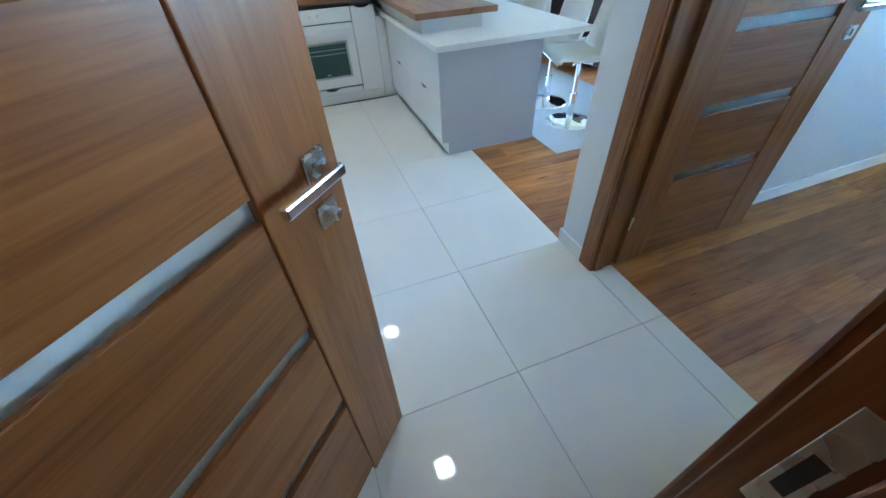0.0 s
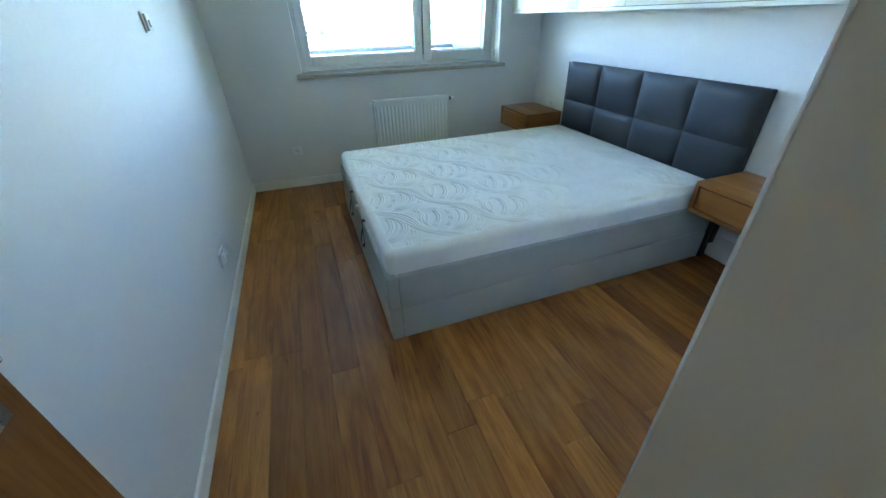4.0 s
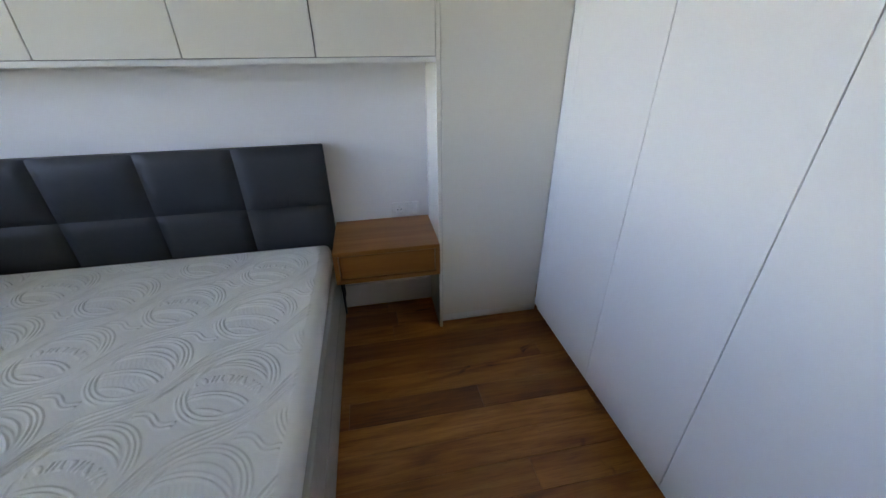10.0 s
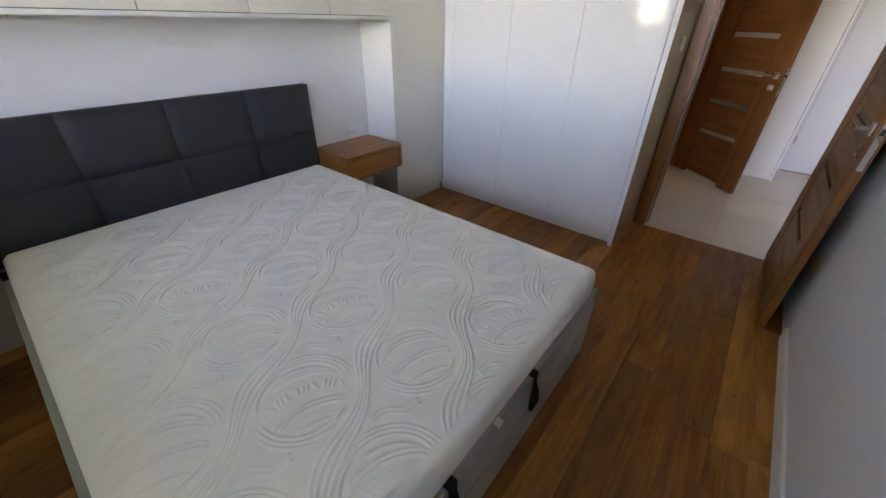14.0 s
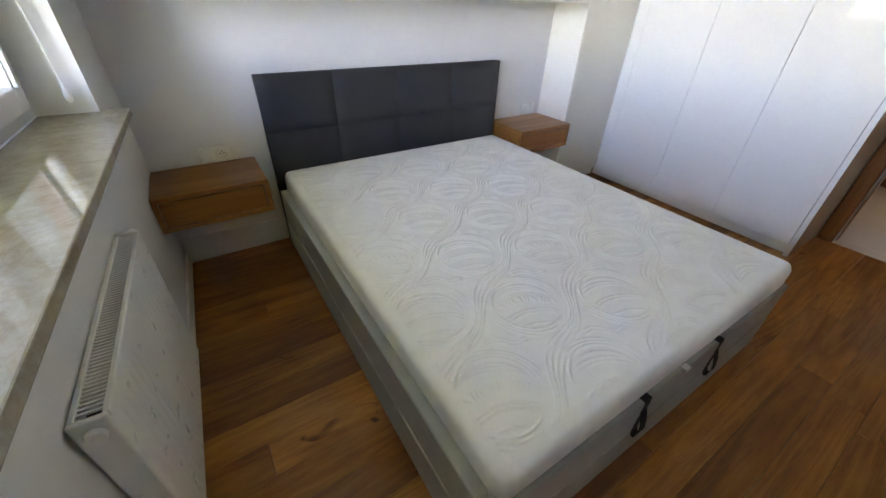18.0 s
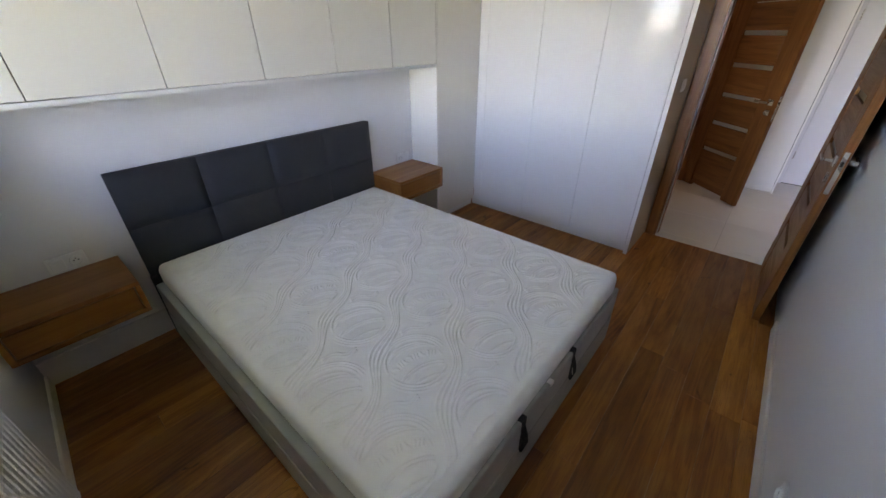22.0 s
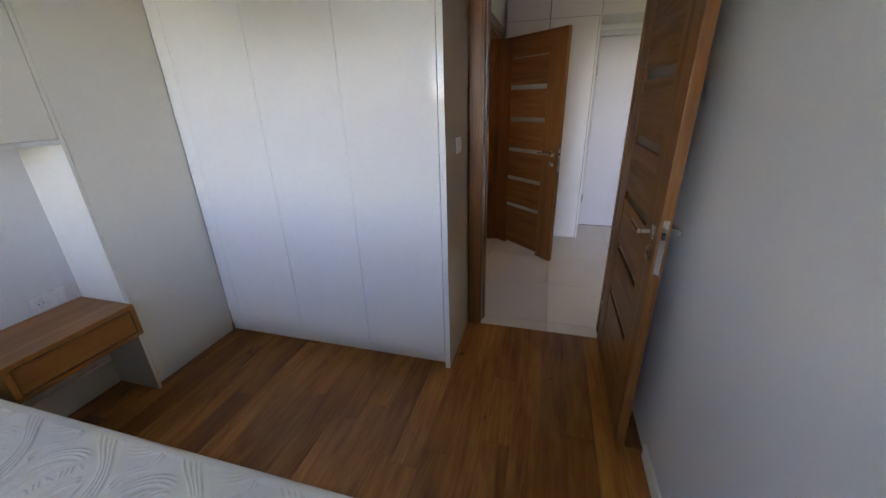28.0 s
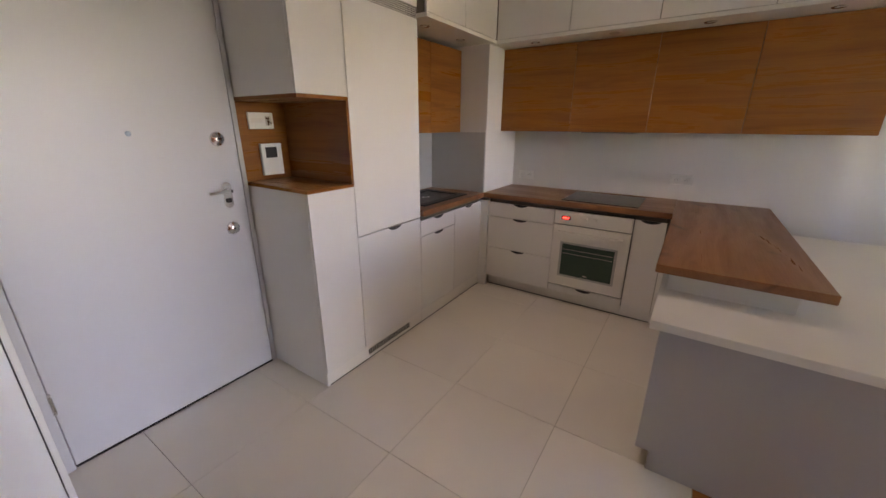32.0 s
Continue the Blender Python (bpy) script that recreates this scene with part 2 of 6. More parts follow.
SINK = plain("black_granite_sink", (0.03, 0.03, 0.032), 0.5, var=0.3, vscale=90, bumps=((250, 0.3, 0.0008),))
MAT_FILM = plain("clear_floor_mat", (0.46, 0.47, 0.47), 0.10, var=0.02)
BLACKCLOTH = plain("black_cloth", (0.02, 0.02, 0.025), 0.9, var=0.3, vscale=20, bumps=((60, 0.4, 0.01),))
BROWNSOFA = plain("dark_brown_upholstery", (0.06, 0.035, 0.025), 0.7, var=0.2, vscale=20)



def floor_oak():
    """Oiled oak boards, grain along x: ring figure, dark pores, and boards that differ in tone."""
    m, nt, ns, lk, b = tree_of("oiled_oak_floor")
    vec = coords(nt)
    field = noise_of(nt, vec, 1.0, 2, 0.45, (0.55, 7.0, 7.0), 0.35)
    warp = noise_of(nt, vec, 1.0, 4, 0.6, (3.0, 40.0, 40.0))
    ring = ns.new("ShaderNodeMath")
    ring.operation = "MULTIPLY_ADD"
    ring.inputs[1].default_value = 0.10
    lk.new(warp, ring.inputs[0])
    lk.new(field, ring.inputs[2])
    turn = ns.new("ShaderNodeMath")
    turn.operation = "MULTIPLY"
    turn.inputs[1].default_value = 62.0
    lk.new(ring.outputs[0], turn.inputs[0])
    wave = ns.new("ShaderNodeMath")
    wave.operation = "SINE"
    lk.new(turn.outputs[0], wave.inputs[0])
    fibre = noise_of(nt, vec, 1.0, 4, 0.7, (6.0, 190.0, 190.0))
    cloud = noise_of(nt, vec, 1.0, 4, 0.6, (2.2, 9.0, 9.0), 0.4)
    figure = ns.new("ShaderNodeMath")
    figure.operation = "MULTIPLY_ADD"
    figure.inputs[1].default_value = 0.075
    lk.new(wave.outputs[0], figure.inputs[0])
    lk.new(cloud, figure.inputs[2])
    mixed = ns.new("ShaderNodeMath")
    mixed.operation = "MULTIPLY_ADD"
    mixed.inputs[1].default_value = 0.22
    lk.new(fibre, mixed.inputs[0])
    lk.new(figure.outputs[0], mixed.inputs[2])
    tone = ramp_of(nt, mixed.outputs[0], [(0.30, (0.190, 0.057, 0.0095)), (0.52, (0.350, 0.122, 0.0215)), (0.68, (0.440, 0.168, 0.033)), (0.88, (0.53, 0.222, 0.050))])
    spots = noise_of(nt, vec, 1.0, 2, 0.6, (4.5, 9.0, 9.0), 1.2)
    knots = ramp_of(nt, spots, [(0.235, (0.30, 0.24, 0.20)), (0.30, (1, 1, 1))])
    pores = ramp_of(nt, noise_of(nt, vec, 1.0, 2, 0.5, (11.0, 420.0, 420.0)), [(0.34, (0.74, 0.69, 0.64)), (0.46, (1, 1, 1))])
    for layer in (knots, pores):
        mul = ns.new("ShaderNodeMix")
        mul.data_type, mul.blend_type = "RGBA", "MULTIPLY"
        mul.inputs[0].default_value = 1.0
        lk.new(tone, mul.inputs[6])
        lk.new(layer, mul.inputs[7])
        tone = mul.outputs[2]
    info = ns.new("ShaderNodeObjectInfo")
    board = ramp_of(nt, info.outputs["Random"], [(0.0, (0.58, 0.53, 0.50)), (0.3, (0.84, 0.82, 0.80)), (0.7, (1.0, 1.0, 1.0)), (1.0, (1.30, 1.40, 1.46))])
    mul = ns.new("ShaderNodeMix")
    mul.data_type, mul.blend_type = "RGBA", "MULTIPLY"
    mul.inputs[0].default_value = 1.0
    lk.new(tone, mul.inputs[6])
    lk.new(board, mul.inputs[7])
    lk.new(mul.outputs[2], b.inputs["Base Color"])
    lk.new(span_of(nt, mixed.outputs[0], 0.46, 0.38, 0.4, 0.85), b.inputs["Roughness"])
    b.inputs["Specular IOR Level"].default_value = 0.5
    bump_of(nt, b, [(fibre, 0.30, 0.0006), (figure.outputs[0], 0.12, 0.001)])
    return m


FLOORWOOD = floor_oak()
DOORSTOPS = [(0.46, (0.125, 0.040, 0.0080)), (0.68, (0.235, 0.084, 0.0195)), (0.95, (0.335, 0.133, 0.037))]
DOORWOOD_V = wood("door_veneer_upright", DOORSTOPS, 2, 0.36, 1.2, 0.06, 0.0, 0.2, grain=0.45)
DOORWOOD_H = wood("door_veneer_level", DOORSTOPS, 0, 0.36, 1.2, 0.10, 0.0, 0.2, grain=0.45)
JAMBWOOD_H = wood("frame_veneer_level", DOORSTOPS, 1, 0.36, 1.2, 0.06, 0.0, 0.2, grain=0.45)
HONEY = [(0.38, (0.215, 0.073, 0.0135)), (0.60, (0.29, 0.107, 0.022)), (0.82, (0.36, 0.145, 0.034))]
NIGHTWOOD = wood("honey_oak", HONEY, 0, 0.34, 0.7, 0.06, 0.0, 0.15)
FRONTWOOD_X = wood("kitchen_oak_front", [(0.36, (0.185, 0.056, 0.0075)), (0.6, (0.300, 0.104, 0.0165)), (0.84, (0.40, 0.155, 0.030))], 0, 0.30, 0.7, 0.06)
FRONTWOOD_Y = wood("kitchen_oak_front_side", [(0.36, (0.185, 0.056, 0.0075)), (0.6, (0.300, 0.104, 0.0165)), (0.84, (0.40, 0.155, 0.030))], 1, 0.30, 0.7, 0.06)
TOPSTOPS = [(0.34, (0.11, 0.039, 0.014)), (0.52, (0.235, 0.092, 0.035)), (0.80, (0.315, 0.138, 0.056))]
WORKTOP_X = wood("oak_worktop", TOPSTOPS, 0, 0.33, 0.5, 0.03, knots=0.65, run=1.6)
WORKTOP_Y = wood("oak_worktop_side", TOPSTOPS, 1, 0.33, 0.5, 0.03, knots=0.65, run=1.6)


def marble():
    m, nt, ns, lk, b = tree_of("beige_marble")
    vec = coords(nt)
    cloud = noise_of(nt, vec, 11, 10, 0.72, None, 0.5)
    vein = noise_of(nt, vec, 4, 8, 0.7, None, 3.0)
    base = ramp_of(nt, cloud, [(0.30, (0.33, 0.282, 0.222)), (0.48, (0.395, 0.350, 0.287)), (0.60, (0.43, 0.387, 0.325)), (0.78, (0.49, 0.45, 0.39))])
    dark = ramp_of(nt, vein, [(0.45, (1, 1, 1)), (0.50, (0.82, 0.74, 0.66)), (0.55, (1, 1, 1))])
    mul = ns.new("ShaderNodeMix")
    mul.data_type, mul.blend_type = "RGBA", "MULTIPLY"
    mul.inputs[0].default_value = 0.6
    lk.new(base, mul.inputs[6])
    lk.new(dark, mul.inputs[7])
    lk.new(mul.outputs[2], b.inputs["Base Color"])
    b.inputs["Roughness"].default_value = 0.05
    return m


def clear_glass(name, tint=(0.97, 0.99, 0.98), rough=0.0):
    m, nt, ns, lk, b = tree_of(name)
    ns.remove(b)
    clear, shine, mix, fr = ns.new("ShaderNodeBsdfTransparent"), ns.new("ShaderNodeBsdfGlossy"), ns.new("ShaderNodeMixShader"), ns.new("ShaderNodeFresnel")
    clear.inputs[0].default_value = (*tint, 1)
    shine.inputs["Roughness"].default_value = rough
    fr.inputs["IOR"].default_value = 1.5
    lk.new(fr.outputs[0], mix.inputs[0])
    lk.new(clear.outputs[0], mix.inputs[1])
    lk.new(shine.outputs[0], mix.inputs[2])
    lk.new(mix.outputs[0], ns["Material Output"].inputs["Surface"])
    return m


def frosted():
    m, nt, ns, lk, b = tree_of("frosted_glass")
    b.inputs["Base Color"].default_value = (0.66, 0.69, 0.69, 1)
    b.inputs["Roughness"].default_value = 0.40
    b.inputs["Transmission Weight"].default_value = 0.9
    vec = coords(nt)
    bump_of(nt, b, [(noise_of(nt, vec, 300, 2), 0.15, 0.0005)])
    return m


def glow(name, col, strength):
    m, nt, ns, lk, b = tree_of(name)
    b.inputs["Base Color"].default_value = (0.9, 0.9, 0.88, 1)
    b.inputs["Emission Color"].default_value = (*col, 1)
    b.inputs["Emission Strength"].default_value = strength
    return m


def leaves(name, col):
    """Foliage that lets part of the light through."""
    m, nt, ns, lk, b = tree_of(name)
    geo = ns.new("ShaderNodeNewGeometry")
    tone = ramp_of(nt, geo.outputs["Random Per Island"], [(0.0, scaled(col, 0.75)), (0.6, col), (1.0, scaled(col, 1.4))])
    lk.new(tone, b.inputs["Base Color"])
    b.inputs["Roughness"].default_value = 0.6
    back, mix = ns.new("ShaderNodeBsdfTranslucent"), ns.new("ShaderNodeMixShader")
    mix.inputs[0].default_value = 0.4
    lk.new(tone, back.inputs[0])
    lk.new(b.outputs[0], mix.inputs[1])
    lk.new(back.outputs[0], mix.inputs[2])
    lk.new(mix.outputs[0], ns["Material Output"].inputs["Surface"])
    return m


def thin_cloth(name, col):
    """A woven fabric that lets part of the light through."""
    m, nt, ns, lk, b = tree_of(name)
    ns.remove(b)
    vec = coords(nt)
    tone = ramp_of(nt, noise_of(nt, vec, 40, 4), [(0.3, scaled(col, 0.93)), (0.7, scaled(col, 1.05))])
    d, t, mix = ns.new("ShaderNodeBsdfDiffuse"), ns.new("ShaderNodeBsdfTranslucent"), ns.new("ShaderNodeMixShader")
    mix.inputs[0].default_value = 0.45
    lk.new(tone, d.inputs[0])
    lk.new(tone, t.inputs[0])
    lk.new(d.outputs[0], mix.inputs[1])
    lk.new(t.outputs[0], mix.inputs[2])
    lk.new(mix.outputs[0], ns["Material Output"].inputs["Surface"])
    return m


MARBLE = marble()
BLIND = thin_cloth("yellow_blind_fabric", (0.76, 0.62, 0.37))
GLASS = clear_glass("window_glass")
FROST = frosted()
LED = glow("dim_led_diffuser", (1.0, 0.92, 0.82), 0.3)
BATHLED = glow("led_diffuser", (1.0, 0.86, 0.68), 0.8)
DISPLAY = glow("red_display", (1.0, 0.04, 0.03), 0.22)
LEAF = leaves("tree_leaves", (0.100, 0.152, 0.085))
# far leaves paled and blued: distance haze is put into their colour
HAZELEAF = leaves("hazy_far_leaves", (0.115, 0.165, 0.165))
BUSH = leaves("bush_leaves", (0.155, 0.180, 0.070))
BARK = plain("bark", (0.10, 0.07, 0.05), 0.9, var=0.3, vscale=8)
GRASS = plain("meadow", (0.092, 0.118, 0.052), 0.95, var=0.35, vscale=0.05)
FACADE = plain("pale_facade", (0.55, 0.54, 0.52), 0.85, var=0.06, vscale=0.2)
DARKPANE = plain("dark_window_pane", (0.05, 0.06, 0.075), 0.15, var=0.2)
ROOF = plain("flat_roof", (0.20, 0.19, 0.19), 0.9, var=0.15, vscale=0.3)

# ---- builders ----
PLACE = {}


def box(bm, x0, x1, y0, y1, z0, z1, bev=0.0, seg=1):
    """Adds a box, with its edges bevelled if asked, to bm."""
    vs = [bm.verts.new((x, y, z)) for x in (x0, x1) for y in (y0, y1) for z in (z0, z1)]
    faces = [bm.faces.new([vs[i] for i in q]) for q in ((0, 1, 3, 2), (4, 6, 7, 5), (0, 4, 5, 1), (2, 3, 7, 6), (0, 2, 6, 4), (1, 5, 7, 3))]
    if bev > 0:
        edges = list({e for f in faces for e in f.edges})
        bmesh.ops.bevel(bm, geom=edges, offset=bev, segments=seg, profile=0.5, affect="EDGES")
    return bm


def boxes(*dims, bev=0.0, seg=1):
    bm = bmesh.new()
    for d in dims:
        box(bm, *d, bev=bev, seg=seg)
    return bm


def rod(bm, a, b, r, n=16, r2=None):
    """Adds a capped cylinder or cone from a to b."""
    a, b = Vector(a), Vector(b)
    m = Matrix.Translation((a + b) / 2) @ (b - a).to_track_quat("Z", "Y").to_matrix().to_4x4()
    bmesh.ops.create_cone(bm, cap_ends=True, segments=n, radius1=r, radius2=r if r2 is None else r2, depth=(b - a).length, matrix=m)
    return bm


def rods(*items, n=16):
    bm = bmesh.new()
    for a, b, r in items:
        rod(bm, a, b, r, n)
    return bm


def lathe(profile, n=32):
    """A turned body round the z axis from (radius, height) pairs."""
    bm = bmesh.new()
    rings = []
    for r, z in profile:
        rings.append([bm.verts.new((r * math.cos(2 * math.pi * i / n), r * math.sin(2 * math.pi * i / n), z)) for i in range(n)])
    for a, b in zip(rings, rings[1:]):
        for i in range(n):
            bm.faces.new((a[i], a[(i + 1) % n], b[(i + 1) % n], b[i]))
    bmesh.ops.remove_doubles(bm, verts=bm.verts, dist=1e-5)
    return bm


def sheet(fn, nu, nv):
    """A grid of fn(u, v) with u and v from 0 to 1."""
    bm = bmesh.new()
    vs = [[bm.verts.new(fn(i / nu, j / nv)) for j in range(nv + 1)] for i in range(nu + 1)]
    for i in range(nu):
        for j in range(nv):
            bm.faces.new((vs[i][j], vs[i + 1][j], vs[i + 1][j + 1], vs[i][j + 1]))
    return bm


def moved(bm, m):
    bmesh.ops.transform(bm, matrix=m, verts=bm.verts)
    return bm


def mesh_of(name, bm, material, smooth=False):
    bmesh.ops.recalc_face_normals(bm, faces=bm.faces)
    me = bpy.data.meshes.new(name)
    bm.to_mesh(me)
    bm.free()
    me.materials.append(material)
    if smooth:
        me.shade_smooth()
    return me


def centred(bm):
    xs = [v.co for v in bm.verts]
    c = Vector([(min(p[i] for p in xs) + max(p[i] for p in xs)) / 2 for i in range(3)])
    bmesh.ops.translate(bm, vec=-c, verts=bm.verts)
    return c


def thing(name, label, category, at, rz=0.0, group="", kind=""):
    """An empty at the base of a thing; its parts are added with part()."""
    ob = new(name)
    ob.empty_display_size = 0.1
    ob.matrix_world = PLACE[ob.name] = pose(*at, 0, 0, rz)
    return tagged(ob, label, category, group, kind)


def part(name, bm, material, parent, label="", smooth=False, local=False):
    """A mesh under parent; its shape is given in the world, or in the parent's own axes where local."""
    base = PLACE[parent.name]
    if not local:
        bmesh.ops.transform(bm, matrix=base.inverted(), verts=bm.verts)
    c = centred(bm)
    ob = new(name, mesh_of(name, bm, material, smooth))
    ob.parent, ob.location = parent, c
    PLACE[ob.name] = base @ Matrix.Translation(c)
    return tagged(ob, label)


def solid(name, bm, material, label, category, group="", kind="", smooth=False):
    """A thing or a piece of the setting that is one mesh."""
    c = centred(bm)
    ob = new(name, mesh_of(name, bm, material, smooth))
    ob.location = c
    PLACE[ob.name] = Matrix.Translation(c)
    return tagged(ob, label, category, group, kind)


def structure(name, bm, material, label, category):
    return solid(name, bm, material, label, category, kind="structure")


# ---- the shell ----
H = 2.74
XW, YS, YH = 5.07, 1.05, -1.86      # window wall, side wall and headboard wall of the bedroom
XO = 5.42                           # outer face of the window wall
WY0, WY1, WZ0, WZ1 = -1.43, 0.41, 0.955, 2.44

wall_window = structure("wall_window", boxes((XW, XO, -2.0, WY0, -0.2, H + 0.1), (XW, XO, WY1, 1.21, -0.2, H + 0.1),
                               (XW, XO, WY0, WY1, -0.2, WZ0), (XW, XO, WY0, WY1, WZ1, H + 0.1)),
          WALL, "white painted bedroom wall with a wide window opening", "wall")
structure("wall_headboard", boxes((1.15, XW, YH - 0.14, YH, -0.1, H)), WALL, "white painted wall behind the bed", "wall")
structure("wall_side", boxes((1.04, XW + 0.16, YS, 1.21, -0.1, H)), WALL, "white painted side wall of the bedroom", "wall")
structure("wall_door", boxes((1.04, 1.15, -2.0, 0.118, -0.1, H), (1.04, 1.15, 0.97, YS, -0.1, H), (1.04, 1.15, 0.118, 0.97, 2.061, H)),
          WALL, "white painted wall with the bedroom doorway", "wall")
structure("wall_bath", boxes((-1.33, -0.62, -0.12, 0.0, -0.1, H), (0.24, 1.04, -0.12, 0.0, -0.1, H), (-0.62, 0.24, -0.12, 0.0, 2.061, H)),
          WALL, "white painted hall wall with the bathroom doorway", "wall")
structure("wall_entry", boxes((-1.53, -1.33, -0.12, 4.57, -0.1, H)), WALL, "white painted wall round the front door", "wall")
structure("wall_kitchen", boxes((-1.33, 1.66, 4.43, 4.57, -0.1, H), (1.66, 7.0, 4.62, 4.76, -0.1, H), (1.60, 1.66, 4.57, 4.76, -0.1, H)),
          WALL, "white painted wall behind the kitchen", "wall")
structure("wall_living_end", boxes((6.8, 6.95, 1.21, 2.1, -0.1, H), (6.8, 6.95, 3.7, 4.62, -0.1, H), (6.8, 6.95, 2.1, 3.7, 2.25, H)),
          WALL, "white painted end wall with the balcony doors", "wall")
structure("wall_living_side", boxes((XO, 6.8, 1.09, 1.21, -0.1, H)), WALL, "white painted living room wall", "wall")
structure("ceiling", boxes((-1.55, XO + 0.12, -2.1, 1.21, H, H + 0.1), (-1.55, 7.0, 1.21, 4.8, H, H + 0.1)), CEIL, "plain white ceiling", "ceiling")
wall_bt = structure("wall_bath_tiled", boxes((-1.24, -1.108, -2.0, -0.12, -0.1, H)), GROUT, "glossy beige tiled bathroom wall with thin joints", "wall")
for z0, z1 in ((-0.02, 1.176), (1.180, 2.376), (2.380, H)):
    for y0, y1 in ((-1.878, -1.322), (-1.318, -0.722), (-0.718, -0.122)):
        part("tile", boxes((-1.108, -1.10, y0, y1, z0, z1), bev=0.0006), BATHTILE, wall_bt)
structure("wall_bath_back", boxes((-1.10, 1.04, -2.0, -1.88, -0.1, H)), BATHTILE, "glossy beige tiled bathroom wall", "wall")

floor_bed = structure("floor_bedroom", boxes((1.16, XW + 0.13, YH, YS, -0.08, -0.012)), SUBFLOOR, "brown oiled oak plank floor", "floor")
floor_living = structure("floor_living", boxes((1.04, 7.0, 1.21, 4.62, -0.08, -0.012)), SUBFLOOR, "brown oiled oak plank floor", "floor")
floor_hall = structure("floor_hall", boxes((-1.33, 1.16, -1.9, 1.21, -0.08, -0.005), (-1.33, 1.04, 1.21, 4.43, -0.08, -0.005)), GROUT,
                       "large cream polished floor tiles", "floor")

# baseboards
def baseboard(name, *dims):
    return structure(name, boxes(*dims, bev=0.003), TRIM, "white painted baseboard", "baseboard")


baseboard("baseboard_side", (2.05, XW + 0.13, YS - 0.014, YS, 0, 0.08))
base_window = baseboard("baseboard_window", (XW - 0.014, XW, YH + 0.014, YS - 0.014, 0, 0.08))
baseboard("baseboard_head", (2.27, XW - 0.014, YH, YH + 0.014, 0, 0.16))
baseboard("baseboard_pier", (1.028, 1.04, 1.03, 1.21, 0, 0.08), (1.028, 5.3, 1.21, 1.222, 0, 0.08))
baseboard("baseboard_hall", (0.30, 1.028, 0.0, 0.012, 0, 0.08))

# front door
entry = thing("front_door", "flat white steel front door with silver locks, closed", "door", (-1.30, 1.44, 0.0))
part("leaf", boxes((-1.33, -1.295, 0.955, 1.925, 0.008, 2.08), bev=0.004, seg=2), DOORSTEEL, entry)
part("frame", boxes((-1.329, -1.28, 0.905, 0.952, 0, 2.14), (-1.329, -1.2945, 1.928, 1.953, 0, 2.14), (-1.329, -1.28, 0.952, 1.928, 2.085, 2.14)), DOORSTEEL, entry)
part("threshold_seal", boxes((-1.325, -1.29, 0.955, 1.925, 0.001, 0.007)), RUBBER, entry)
for z in (1.408, 0.929):
    rose = part("lock_rosette", moved(lathe([(0.0, 0.018), (0.013, 0.018), (0.018, 0.0155), (0.020, 0.011), (0.033, 0.009), (0.0365, 0.0), (0.0, 0.0)], 32),
                      Matrix.Translation((-1.295, 1.83, z)) @ Matrix.Rotation(radians(90), 4, "Y")), LOCKSTEEL, entry, smooth=True)
    part("keyhole", moved(lathe([(0.0, 0.003), (0.007, 0.003), (0.008, 0.0), (0.0, 0.0)], 16),
                          Matrix.Translation((-1.279, 1.83, z)) @ Matrix.Rotation(radians(90), 4, "Y")), DARK, rose)
plate = part("handle_plate", rod(rod(boxes((-1.295, -1.2845, 1.806, 1.852, 1.068, 1.162)), (-1.295, 1.829, 1.068), (-1.2849, 1.829, 1.068), 0.023, 28), (-1.295, 1.829, 1.162), (-1.2849, 1.829, 1.162), 0.023, 28), LOCKSTEEL, entry)
part("handle_lever", boxes((-1.285, -1.235, 1.820, 1.838, 1.132, 1.150), (-1.25, -1.235, 1.715, 1.838, 1.132, 1.150), bev=0.004, seg=2), LOCKSTEEL, plate)
part("cylinder", boxes((-1.285, -1.277, 1.815, 1.843, 1.075, 1.098), bev=0.003), DARK, plate)
part("peephole", moved(lathe([(0.0, 0.006), (0.008, 0.006), (0.012, 0.0), (0.0, 0.0)], 20),
                       Matrix.Translation((-1.295, 1.46, 1.44)) @ Matrix.Rotation(radians(90), 4, "Y")), LENS, entry, "small bluish peephole lens")
for z in (0.35, 1.75):
    part("hinge", rods(((-1.285, 0.955, z - 0.05), (-1.285, 0.955, z + 0.05), 0.008)), STEEL, entry)


